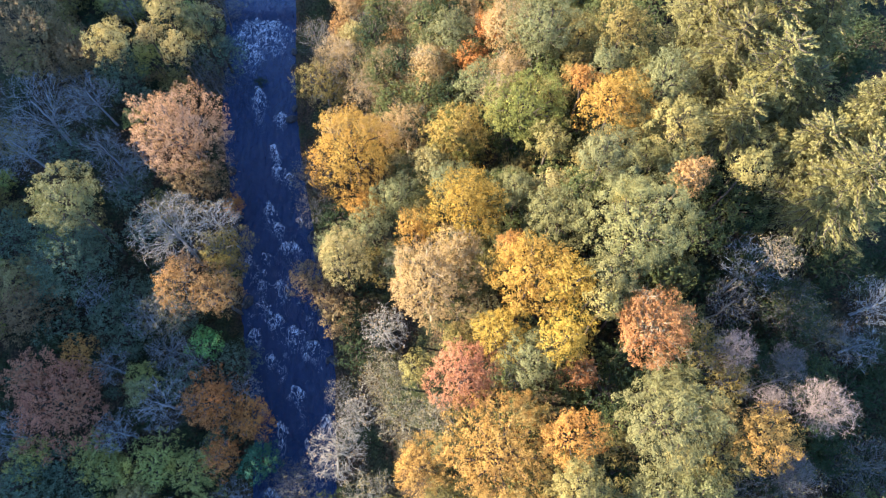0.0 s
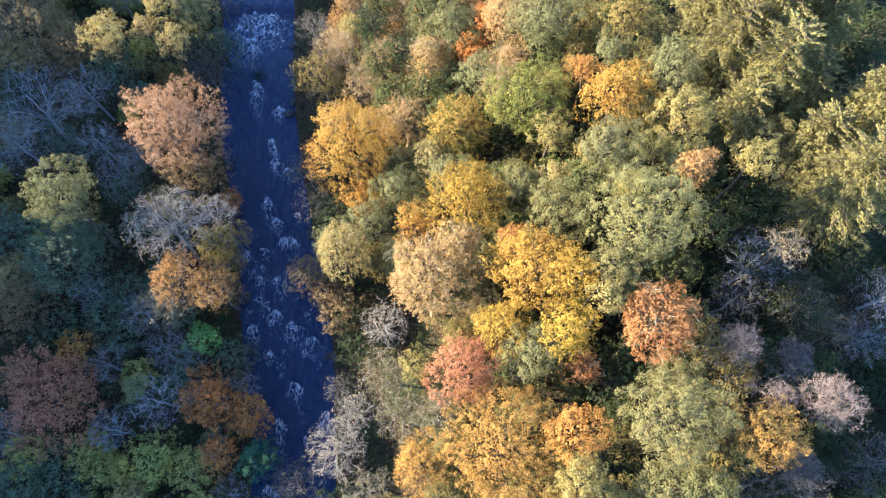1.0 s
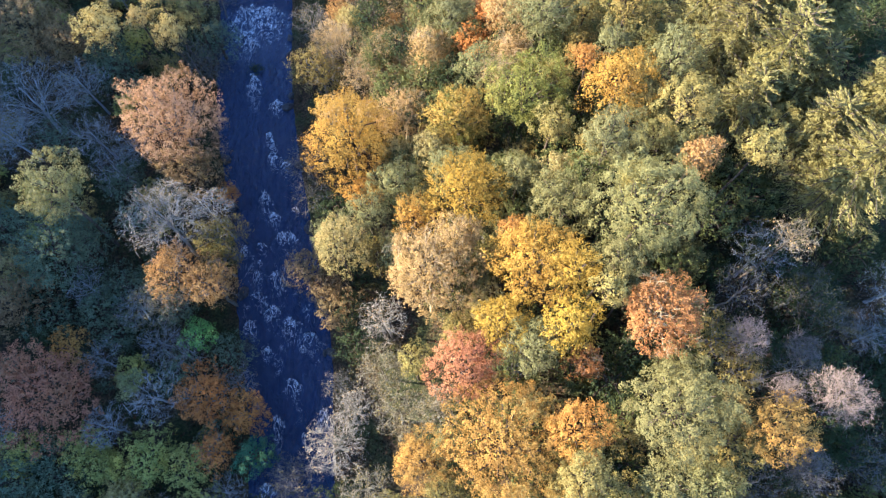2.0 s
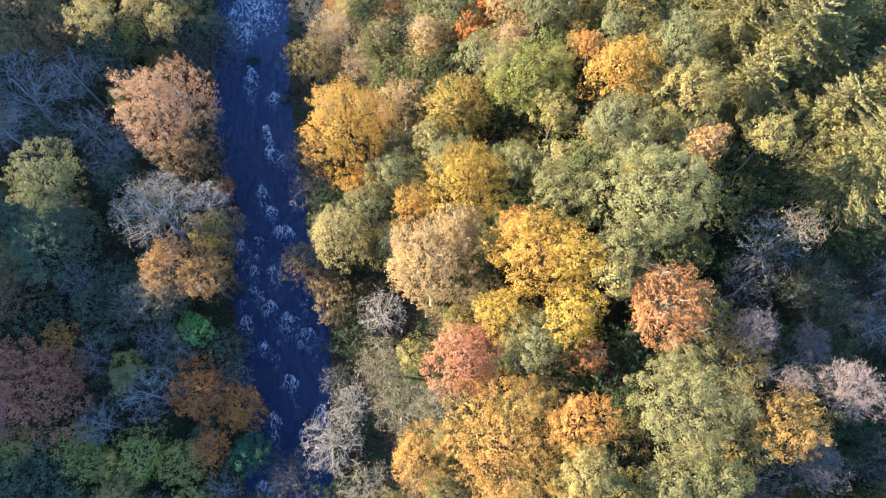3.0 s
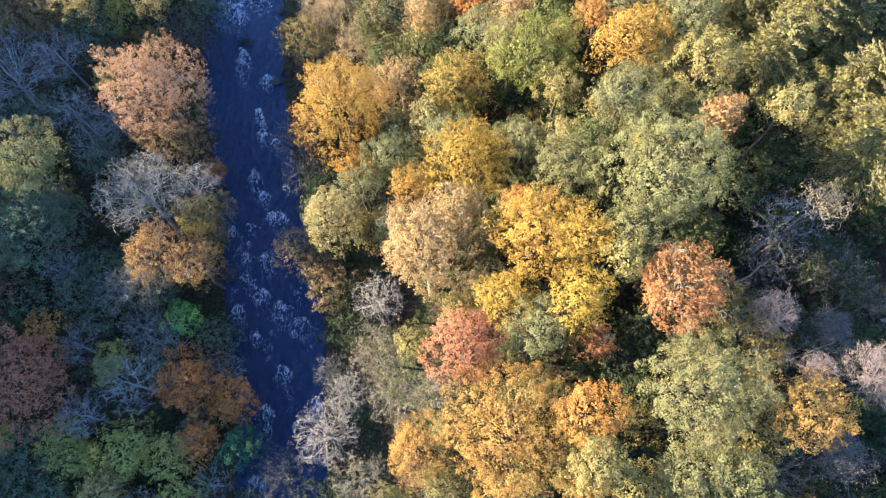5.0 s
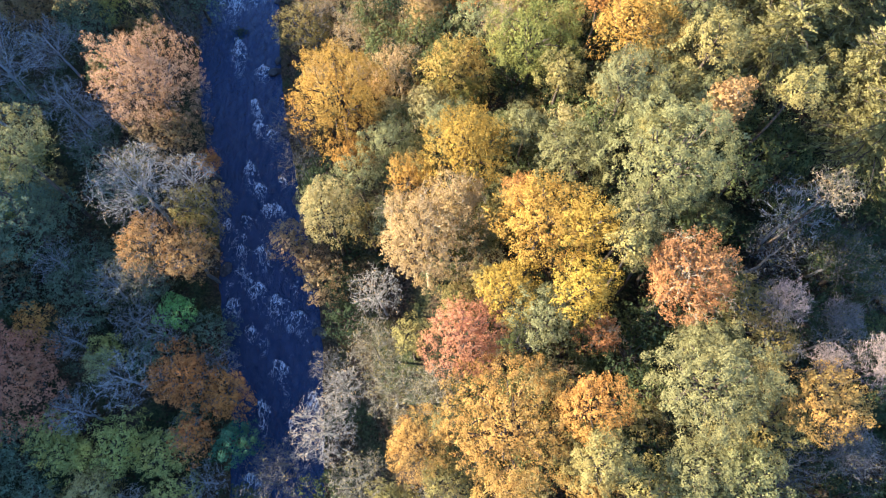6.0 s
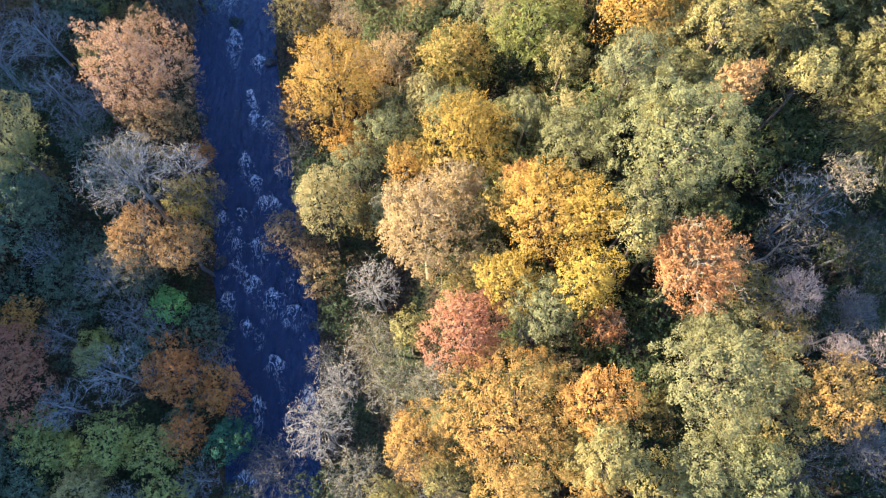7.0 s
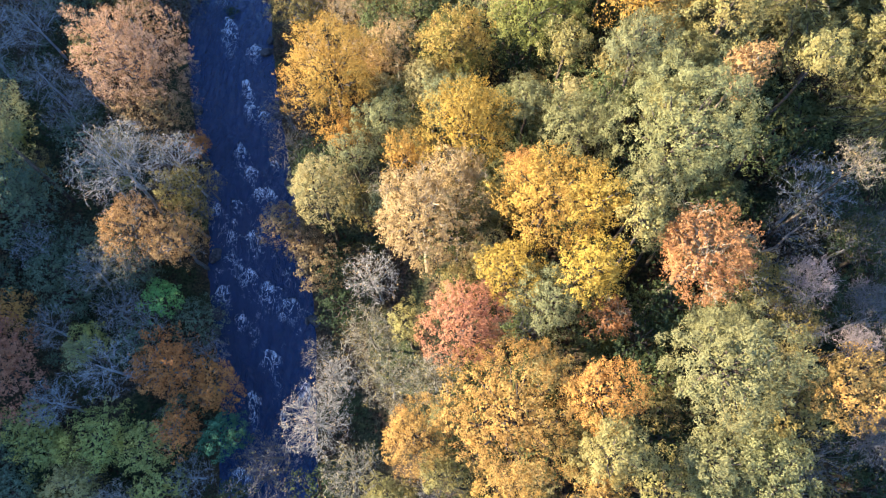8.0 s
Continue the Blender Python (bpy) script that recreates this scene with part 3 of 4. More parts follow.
def tree(kind, x, y, zc, r, a):
    """A tree or shrub whose crown has its middle at (x, y, zc), half width r and half height a."""
    name, label, style, leaf, bark, size, dense, gaps = KINDS[kind]
    CROWNS.append((x, y, zc, r))
    r *= 1.04
    rng = np.random.default_rng([int(abs(x) * 10), int(abs(y) * 10), int(r * 10)])
    base_z = float(ground_z(x, y)) - 0.1
    lean = np.array([rng.normal() * 0.25, rng.normal() * 0.25])
    thing = new(name)
    thing.location = (x + lean[0], y + lean[1], base_z)
    tagged(thing, label, "shrub" if "shrub" in name else "tree", group="woodland trees")
    mid = np.array([-lean[0], -lean[1], zc - base_z])
    rad = (0.05 + 0.045 * r) * (0.6 if style == "bare" else 1.0)
    foot = np.zeros((1, 3))
    fork = mid - np.array([0, 0, a * 0.45])
    fork[2] = max(fork[2], 0.4)
    trunk = limb_segments(rng, foot, fork[None], [rad * 1.25], [rad * 0.8], 5, 0.0, 0.012)
    area = r * r + 2 * r * a
    if style == "larch":
        larch_crown(thing, rng, mid, r, a, rad, LEAF[leaf], BARK[bark], trunk, fork)
        return thing
    count = int(COVER * dense * 8.2 * r * (0.6 * a + 0.4 * r) * (0.172 / size) ** 2)
    boughs = int(np.clip(6 + 3.2 * r, 9, 24))
    tuft, long = SPRAY.get(name, (0.31, 1.6))
    if style in ("leafy", "mixed"):
        at, out, scale, bc = crown_points(rng, r, a, boughs, tuft, long, count, gaps, 0.33 if name in SMOOTH else 0.44)
        bc = bc + mid
        limbs = limb_segments(rng, np.repeat(fork[None], boughs, 0) + rng.normal(size=(boughs, 3)) * 0.1, bc, np.full(boughs, rad * 0.5), np.full(boughs, rad * 0.18), 3)
        groups = [trunk[:4], limbs[:4]]
        if style == "mixed":
            k = 8
            ends = mid + unit(ball(rng, k) + np.array([0, 0, 0.5])) * np.array([r, r, a]) * 0.97
            groups.append(twig_web(rng, np.repeat(fork[None], k, 0), ends, rad * 0.13, 6, 4, 0.5, 0.009, 2)[0])
            groups[-1][0], groups[-1][1] = [domed(p, mid, np.array([r, r, a])) for p in groups[-1][:2]]
        seg = [np.concatenate(c) for c in zip(*groups)]
        part("trunk", tube_mesh("trunk", *seg, 3 if style == "mixed" else 4), BARK[bark], thing)
        part("crown", leaf_mesh("crown", rng, at + mid, out, size * 0.86, size * 0.52, scale), LEAF[leaf], thing)
        return thing
    hazy = bark in ("lilac", "tan", "olive", "grey")
    k = int(np.clip(10 + 2.4 * r, 12, 24)) if bark in ("grey", "ash") else int(np.clip(14 + 3.4 * r, 18, 34)) + (10 if bark == "lilac" else 0)
    i = np.arange(k)
    cz = 1 - (i + 0.5) / k * 1.1
    ang = i * 2.39996 + rng.uniform(0, 6.28)
    sz = np.sqrt(np.clip(1 - cz * cz, 0, 1))
    ends = mid + np.stack([sz * np.cos(ang), sz * np.sin(ang), cz], -1) * np.array([r, r, a]) * rng.uniform(0.78, 0.97, (k, 1))
    starts = fork + (mid - fork) * rng.uniform(-0.3, 0.5, (k, 1))
    web, fine = twig_web(rng, starts, ends, rad * (0.2 if bark == "white" else 0.15), 7, 4, 0.5, 0.009 if hazy else 0.010, 2 if bark in ("grey", "ash") else 3)
    web[0], web[1] = [domed(p, mid, np.array([r, r, a])) for p in web[:2]]
    stem = limb_segments(rng, fork[None], (mid + np.array([0, 0, a * 0.55]))[None], [rad * 0.8], [rad * 0.3], 4, 0.0, 0.02)
    part("trunk", tube_mesh("trunk", *[np.concatenate(c) for c in zip(trunk[:4], stem[:4])], 6), BARK["dark" if bark in ("lilac", "tan") else bark], thing)
    root, out, scale, bc = crown_points(rng, r * 0.95, a * 0.95, k, 0.3, 2.0, int({"lilac": 600, "tan": 500, "olive": 240, "grey": 160, "white": 240}.get(bark, 180) * area / 3))
    hair = out + rng.normal(size=out.shape) * 0.45 + np.array([0, 0, 0.45])
    hair = unit(hair) * rng.uniform(0.2, 0.55, (len(out), 1))
    if kind == "dead_bare":
        root, hair = root[:40], hair[:40]
    part("crown", web_mesh("crown", web, fine, (root + mid, root + mid + hair)), BARK[bark], thing)
    n = int(count * 0.45)
    if n > 30:
        pick = rng.integers(0, len(web[0]), n)
        at = web[1][pick] + rng.normal(size=(n, 3)) * 0.08
        part("foliage", leaf_mesh("foliage", rng, at, ball(rng, n), size, size * 0.7), LEAF[leaf], thing, "last withered leaves")
    return thing


def larch_crown(thing, rng, mid, r, a, rad, leaf, bark, trunk, fork):
    """Whorls of long drooping branches, each feathered with needle sprays."""
    n = int(105 + 15 * r)
    h = (np.arange(n) + 0.5) / n
    ang = np.arange(n) * 2.39996 + rng.normal(size=n) * 0.3
    top = mid + np.array([0, 0, a])
    root = top - np.array([0, 0, 1.0]) * (h**0.85 * 1.8 * a)[:, None]
    long = r * (0.25 + 0.85 * h**0.5) * rng.uniform(0.75, 1.15, n)
    way = np.stack([np.cos(ang), np.sin(ang), 0.45 - 0.6 * h], -1)
    tip = root + way * long[:, None]
    limbs = limb_segments(rng, root, tip, np.full(n, rad * 0.3), np.full(n, 0.02), 4, 0.1)
    stem = limb_segments(rng, fork[None], top[None], [rad * 0.8], [0.03], 5, 0.0, 0.008)
    seg = [np.concatenate(c) for c in zip(trunk[:4], stem[:4], limbs[:4])]
    part("trunk", tube_mesh("trunk", *seg), bark, thing)
    per = (long / long.sum() * 25000 * (r / 5) ** 1.3).astype(int) + 20
    which = np.repeat(np.arange(n), per)
    m = len(which)
    t = rng.uniform(0.1, 1.02, m)
    girth = 0.17 * long[which] * np.sqrt(np.clip(1.08 - t, 0, 1))
    dirs = unit(way)[which]
    across = unit(np.cross(dirs, np.array([0, 0, 1.0])))
    lift = np.cross(across, dirs)
    turn = rng.uniform(0, 2 * np.pi, m)
    swell = girth * rng.uniform(0.35, 1.05, m) * (1 + 0.3 * np.sin(t * long[which] * 8 + which))
    off = across * (np.cos(turn) * swell * 1.25)[:, None] + lift * (np.sin(turn) * swell * 0.7)[:, None]
    at = root[which] + (tip - root)[which] * t[:, None] + off
    at[:, 2] += 0.1 * long[which] * np.sin(np.pi * np.clip(t, 0, 1))
    d = unit(dirs + off * 0.8 + rng.normal(size=(m, 3)) * 0.35)
    nrm = unit(unit(off) * 0.8 + np.array([0, 0, 0.6]) + rng.normal(size=(m, 3)) * 0.4)
    b = unit(np.cross(nrm, d))
    s = rng.uniform(0.6, 1.3, (m, 1)) * np.where(rng.random((m, 1)) < 0.05, 1.6, 1.0)
    L, W = d * 0.12 * s, b * 0.042 * s
    co = np.stack([at - L - W, at - L + W, at + L], 1).reshape(-1, 3)
    part("crown", raw_mesh("crown", co, np.arange(3 * m).reshape(m, 3)), leaf, thing)
    at, out, scale, ends = crown_points(rng, 0.82 * r, 0.9 * a, 22, 0.27, 3.0, int(1150 * r * r), 0.0, 0.5)
    part("foliage", leaf_mesh("foliage", rng, at + mid, out, 0.19, 0.085, scale), leaf, thing, "inner sprays of soft needles")


# right bank
tree("gold", -10.0, 35.7, 13.5, 5.1, 5.6)
tree("gold", -8.6, 30.0, 12.0, 2.3, 2.3)
tree("olive_yellow", -10.8, 23.7, 12.5, 3.3, 4.0)
tree("grey_green", -7.8, 27.0, 12.5, 2.6, 2.6)
tree("brown", -15.3, 23.2, 6.2, 2.6, 2.2)
tree("brown", -13.2, 21.4, 5.6, 2.5, 2.2)
tree("brown", -11.7, 19.3, 5.0, 2.9, 2.6)
tree("grey_green", -4.8, 30.4, 13.5, 3.0, 3.0)
tree("grey_green", 0.6, 30.0, 17.0, 2.6, 2.6)
tree("yellow", 2.3, 26.6, 18.5, 4.0, 4.4)
tree("gold", -2.8, 25.4, 15.5, 2.1, 2.1)
tree("tan", -1.3, 19.6, 15.5, 5.0, 5.3)
tree("tan", 1.7, 22.1, 18.0, 2.5, 2.5)
tree("gold", 7.8, 18.4, 21.0, 4.0, 4.0)
tree("yellow", 10.7, 16.7, 23.5, 2.3, 2.3)
tree("yellow", 10.5, 12.7, 21.3, 2.7, 2.7)
tree("yellow", 5.2, 13.9, 18.0, 2.7, 2.7)
tree("orange", 6.4, 22.0, 19.5, 1.6, 1.6)
tree("grey_green", 8.0, 11.6, 18.5, 2.9, 3.1)
tree("red", 1.9, 10.5, 16.6, 3.3, 3.6)
tree("amber", 4.9, 3.9, 16.2, 5.0, 5.0)
tree("orange", 10.5, 4.7, 20.2, 2.6, 2.5)
tree("amber", -2.2, 3.0, 12.5, 2.9, 2.9)
tree("yellow_green", 10.6, 0.9, 21.2, 2.7, 2.7)
tree("oak", 17.2, 5.7, 23.8, 4.0, 4.4)
tree("oak", 16.6, 0.6, 20.7, 2.3, 2.1)
tree("oak", 19.7, -0.0, 21.2, 2.2, 2.0)
tree("olive_green", 22.4, 3.5, 20.2, 2.7, 2.6)
tree("amber", 24.1, 4.4, 23.5, 2.8, 2.4)
tree("lilac_bare", 29.6, 6.5, 23.0, 2.5, 2.0)
tree("rust_bare", 16.8, 12.8, 23.8, 3.8, 3.5)
tree("oak", 16.6, 21.2, 24.4, 4.8, 5.3)
tree("oak", 13.8, 17.0, 24.9, 2.0, 1.8)
tree("yellow_green", 12.8, 14.3, 25.7, 1.6, 1.4)
tree("oak", 7.2, 27.9, 19.5, 2.4, 2.4)
tree("oak", 10.6, 24.6, 20.5, 3.4, 3.4)
tree("bright_green", 8.5, 37.0, 19.5, 4.6, 5.0)
tree("gold", 16.1, 34.6, 24.0, 3.7, 3.4)
tree("yellow_green", 17.3, 32.8, 23.5, 2.2, 2.2)
tree("orange", 13.4, 37.5, 24.0, 1.7, 1.7)
tree("grey_green", 14.1, 27.9, 25.5, 3.0, 3.0)
tree("yellow_green", 10.6, 32.6, 20.5, 2.3, 2.3)
tree("rust_green", 1.7, 35.9, 16.5, 4.0, 4.8)
tree("olive_yellow", -1.0, 33.4, 15.5, 2.4, 2.4)
tree("tan", -1.3, 48.1, 12.0, 3.6, 5.3)
tree("tan_bare", -6.9, 50.8, 8.5, 3.5, 3.5)
tree("tan_bare", -9.4, 48.4, 7.5, 3.6, 3.3)
tree("tan", -4.2, 40.4, 11.0, 3.5, 3.8)
tree("olive_brown", -15.5, 50.2, 7.0, 4.4, 4.0)
tree("tan_bare", -13.4, 53.5, 7.5, 3.9, 3.5)
tree("olive_yellow", -12.0, 57.2, 8.5, 2.3, 2.3)
tree("grey_bare", -17.3, 57.8, 7.0, 3.2, 2.9)
tree("grey_green", 1.1, 51.8, 14.0, 4.1, 4.9)
tree("tan", 7.2, 50.2, 17.5, 3.5, 3.8)
tree("rust", 5.8, 51.7, 15.0, 2.9, 3.2)
tree("grey_green", 10.9, 46.1, 21.0, 4.5, 4.9)
tree("olive_green", 14.6, 45.5, 22.0, 2.4, 2.4)
tree("olive_green", 18.1, 43.5, 24.5, 3.2, 3.5)
tree("grey_green", 16.5, 39.8, 23.5, 2.2, 2.2)
tree("grey_green", 21.3, 36.5, 25.0, 3.1, 3.1)
tree("larch", 25.8, 42.9, 24.0, 4.9, 8.4)
tree("larch", 30.0, 40.9, 25.0, 4.8, 8.2)
tree("larch", 35.4, 41.7, 24.5, 4.3, 7.7)
tree("larch", 29.6, 35.3, 24.0, 4.4, 7.5)
tree("larch", 37.9, 31.7, 25.0, 3.7, 6.3)
tree("larch", 35.3, 25.2, 23.0, 4.8, 7.2)
tree("yellow_green", 21.1, 30.7, 26.2, 2.9, 2.9)
tree("tan_orange", 21.0, 25.6, 25.9, 1.9, 3.0)
tree("yellow_green", 25.5, 25.5, 27.0, 2.0, 2.0)
# darker leaf kind, putting this tree's shade into its colour
tree("bush_green", 29.7, 27.0, 17.5, 4.2, 3.4)
tree("bush_green", 24.6, 23.6, 19.5, 2.9, 2.6)
tree("bush_green", 13.0, 27.0, 21.0, 2.2, 2.2)
tree("dark_green", 28.6, 23.8, 17.0, 2.9, 2.6)
tree("dead_bare", 28.0, 18.8, 24.5, 2.1, 1.3)
tree("blue_bare", 29.1, 20.4, 18.0, 3.3, 2.3)
tree("grey_bare", 25.0, 15.7, 20.5, 2.6, 2.4)
tree("grey_bare", 32.3, 16.5, 17.0, 3.4, 2.7)
tree("lilac_bare", 23.7, 11.2, 22.6, 1.9, 1.7)
tree("dark_green", 37.5, 20.9, 17.5, 3.4, 2.8)
tree("blue_bare", 40.5, 16.8, 17.0, 3.3, 2.6)
tree("olive_brown", 22.6, 12.1, 20.0, 2.5, 2.2)
tree("olive_brown", 24.7, 9.1, 19.0, 2.3, 2.1)
tree("grey_bare", 28.5, 1.5, 18.0, 2.9, 2.3)
tree("grey_bare", 24.2, 0.8, 18.0, 2.4, 1.9)
tree("grey_bare", 36.6, 2.5, 16.0, 3.2, 2.6)
tree("dark_green", 34.2, 3.9, 15.0, 2.6, 2.1)
tree("lilac_bare", 26.0, 7.1, 22.0, 1.6, 1.4)
tree("grey_bare", 29.1, 9.6, 19.0, 2.4, 1.9)
tree("white_bare", -10.6, 4.5, 7.0, 3.4, 3.1)
tree("white_bare", -9.1, 8.1, 7.0, 2.4, 2.2)
tree("olive_bare", -6.3, 11.8, 6.5, 3.2, 2.6)
tree("grey_bare", -11.1, 10.7, 5.0, 2.0, 1.6)
tree("white_bare", -6.1, 16.4, 9.5, 2.8, 2.3)
tree("olive_bare", -4.2, 7.5, 8.5, 3.0, 2.4)
tree("yellow_green", -2.8, 12.1, 10.0, 2.0, 1.6)
tree("olive_bare", -0.5, 7.4, 10.5, 2.7, 2.5)
tree("dark_green", -9.1, 15.5, 4.5, 2.9, 2.0)
tree("dark_green", -10.2, 19.3, 5.0, 2.7, 1.9)
tree("dark_green", -12.7, 31.8, 5.0, 3.1, 2.5)
tree("grey_bare", -16.7, 37.7, 5.0, 3.2, 2.9)
tree("grey_bare", -15.7, 33.2, 4.5, 2.9, 2.3)
tree("grey_bare", -15.5, 1.9, 3.0, 2.7, 2.2)
tree("grey_bare", 6.4, 11.1, 15.0, 2.4, 1.9)
tree("dark_green", 14.6, 9.1, 16.0, 2.7, 1.9)
tree("dark_green", 16.9, 11.5, 17.0, 2.6, 1.8)
tree("olive_green", 9.6, 1.5, 16.5, 2.6, 2.0)
tree("larch", 26.6, 38.3, 24.0, 4.0, 6.7)
tree("larch", 33.2, 34.8, 23.0, 3.2, 5.5)
tree("larch", 27.3, 32.6, 23.5, 3.0, 4.1)
tree("yellow_green", 29.7, 30.3, 23.5, 2.5, 2.5)
tree("larch", 33.2, 29.3, 23.5, 3.1, 4.6)
tree("tan_bare", 6.0, 41.5, 17.0, 2.3, 1.8)
tree("larch", 48.5, 55.0, 22.0, 3.5, 4.9)
tree("tan_bare", -4.2, 60.8, 8.0, 4.1, 4.6)
tree("grey_bare", -9.4, 60.2, 6.0, 4.4, 3.9)
tree("rust_bare", 12.1, 10.3, 18.0, 1.9, 1.3)
tree("dark_green", 49.8, 49.6, 12.0, 3.7, 3.0)
tree("dark_green", 53.0, 52.3, 13.0, 3.7, 3.0)
tree("dark_green", 45.0, 45.4, 13.0, 3.5, 2.8)
tree("dark_green", 51.0, 55.0, 13.0, 3.5, 2.8)
tree("grey_bare", 48.2, 51.0, 13.0, 3.1, 2.5)
tree("dark_green", 38.6, 6.0, 13.0, 2.5, 1.5)
tree("grey_bare", 35.3, 2.1, 14.0, 2.4, 1.7)
tree("dark_green", 39.1, 0.7, 13.0, 2.6, 1.6)
tree("olive_bare", -7.1, 0.5, 8.0, 2.8, 2.3)
tree("yellow_green", 0.1, 0.5, 11.0, 2.4, 2.1)
tree("grey_bare", -0.7, -1.4, 10.0, 2.6, 2.1)
tree("yellow_green", -4.5, -1.5, 8.0, 2.6, 2.0)
tree("olive_green", 15.3, 4.3, 16.0, 1.8, 1.6)
tree("yellow_green", 14.8, -1.0, 18.0, 2.7, 2.4)
tree("amber", 10.4, -1.3, 17.0, 2.0, 1.8)
tree("dark_green", -10.6, -1.1, 4.0, 2.7, 2.2)
tree("oak", 17.8, -1.9, 18.0, 2.6, 2.3)
tree("olive_brown", 23.3, -1.5, 17.0, 2.5, 2.0)
tree("amber", 4.7, -2.3, 13.0, 2.6, 2.4)
tree("dark_green", 30.0, -1.3, 14.0, 2.4, 1.9)
# shrubs added to keep the low sun off the right-hand floor
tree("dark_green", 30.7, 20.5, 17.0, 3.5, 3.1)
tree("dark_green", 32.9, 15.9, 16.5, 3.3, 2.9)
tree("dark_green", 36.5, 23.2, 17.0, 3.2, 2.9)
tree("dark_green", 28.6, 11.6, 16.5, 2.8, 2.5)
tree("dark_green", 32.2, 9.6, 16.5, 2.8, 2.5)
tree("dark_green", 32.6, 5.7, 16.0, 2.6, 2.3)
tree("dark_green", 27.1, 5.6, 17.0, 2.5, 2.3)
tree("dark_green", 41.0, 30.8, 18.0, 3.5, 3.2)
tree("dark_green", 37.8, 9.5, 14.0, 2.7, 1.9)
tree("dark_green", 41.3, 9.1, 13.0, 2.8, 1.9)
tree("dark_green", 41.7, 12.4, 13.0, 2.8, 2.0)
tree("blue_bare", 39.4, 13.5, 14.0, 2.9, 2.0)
tree("grey_green", 4.2, 43.0, 16.0, 3.1, 3.1)
tree("tan", 7.7, 44.4, 17.0, 2.7, 2.7)
tree("rust", 3.2, 48.1, 14.0, 2.5, 2.5)
tree("oak", 19.6, 30.2, 22.0, 2.5, 2.5)
tree("lilac_bare", 29.2, 2.1, 17.0, 2.1, 1.7)
tree("lilac_bare", 30.5, 11.3, 18.0, 1.7, 1.4)
tree("grey_bare", 36.3, 14.1, 15.0, 2.8, 1.9)
# three more shrubs added where sun streaked the ground
tree("dark_green", 32.4, 3.5, 14.5, 2.6, 1.8)
tree("dark_green", 29.9, 3.7, 15.0, 2.4, 1.7)
tree("dark_green", 28.2, 1.6, 15.0, 2.4, 1.7)
# left bank
tree("copper", -31.5, 40.4, 10.0, 5.9, 7.3)
# brown crown stands in for the copper beech's shaded lower half
tree("brown", -30.2, 36.0, 7.0, 4.4, 4.0)
tree("pale_green", -38.9, 28.5, 15.6, 3.9, 3.2)
# teal crown stands in for the shaded lower part of the sycamore above
tree("teal_green", -42.2, 25.3, 8.0, 5.8, 5.2)
tree("pale_yellow", -40.7, 51.6, 13.0, 3.1, 3.5)
tree("pale_yellow", -36.5, 53.0, 13.0, 2.0, 2.0)
tree("pale_yellow", -32.8, 51.4, 12.5, 2.3, 2.5)
tree("olive_yellow", -35.0, 56.8, 13.5, 2.9, 2.9)
tree("pale_green", -31.3, 56.4, 11.5, 2.8, 3.4)
tree("teal_green", -41.9, 51.2, 8.0, 4.3, 3.8)
tree("umber", -51.8, 53.7, 11.5, 6.3, 5.7)
tree("umber", -47.3, 52.3, 10.0, 4.5, 4.0)
tree("blue_bare", -49.3, 43.9, 9.0, 6.6, 5.3)
tree("blue_bare", -44.0, 46.4, 9.0, 3.8, 3.0)
tree("blue_bare", -41.9, 39.9, 7.5, 3.3, 2.6)
tree("blue_bare", -50.8, 38.9, 9.0, 4.4, 3.5)
tree("grey_bare", -42.1, 60.3, 10.0, 3.1, 2.8)
tree("white_bare", -29.6, 27.2, 11.4, 4.6, 4.4)
tree("blue_bare", -26.2, 29.6, 8.0, 3.2, 2.9)
tree("olive_brown", -25.5, 26.8, 7.0, 3.2, 2.9)
tree("brown_bare", -28.9, 22.1, 8.6, 3.6, 3.1)
tree("brown_bare", -24.7, 20.8, 8.2, 3.2, 2.9)
tree("olive_bare", -30.3, 19.3, 7.0, 3.4, 2.7)
tree("leaf_green", -26.5, 16.3, 5.0, 2.2, 2.0)
tree("rust_brown", -24.9, 9.6, 5.2, 3.7, 3.2)
tree("rust_brown", -21.0, 7.9, 4.0, 2.9, 2.6)
tree("rust_brown", -23.2, 4.1, 5.0, 2.4, 2.2)
tree("maroon", -39.4, 9.3, 7.5, 5.4, 4.3)
tree("maroon", -43.4, 12.2, 8.0, 2.7, 2.1)
tree("blue_bare", -29.1, 9.1, 7.5, 3.1, 2.8)
tree("pale_green", -31.3, 10.5, 8.0, 1.7, 1.5)
tree("blue_bare", -34.0, 6.5, 6.0, 2.5, 2.3)
tree("leaf_dark", -30.0, 3.4, 4.5, 3.4, 2.7)
tree("leaf_dark", -25.8, 3.1, 4.5, 2.9, 2.3)
tree("leaf_dark", -34.5, 2.7, 4.0, 3.0, 2.4)
tree("umber", -48.1, 20.1, 5.5, 4.8, 3.8)
tree("amber_dark", -39.8, 14.6, 6.0, 2.3, 1.8)
tree("blue_bare", -36.9, 13.6, 4.5, 2.6, 2.1)
tree("teal_green", -44.1, 18.4, 3.5, 3.5, 2.5)
tree("teal_green", -38.8, 19.6, 4.0, 3.5, 2.5)
tree("teal_green", -36.2, 22.1, 4.5, 3.1, 2.2)
tree("teal_green", -36.3, 17.0, 3.5, 3.2, 2.2)
tree("teal_dark", -19.3, 3.8, 4.5, 2.4, 2.4)
tree("teal_green", -23.6, 14.4, 3.5, 2.9, 2.3)
tree("blue_bare", -28.2, 14.3, 4.0, 3.0, 2.4)
tree("blue_bare", -31.2, 15.7, 3.5, 2.9, 2.3)
tree("rust_brown", -26.3, 33.9, 4.0, 1.7, 1.6)
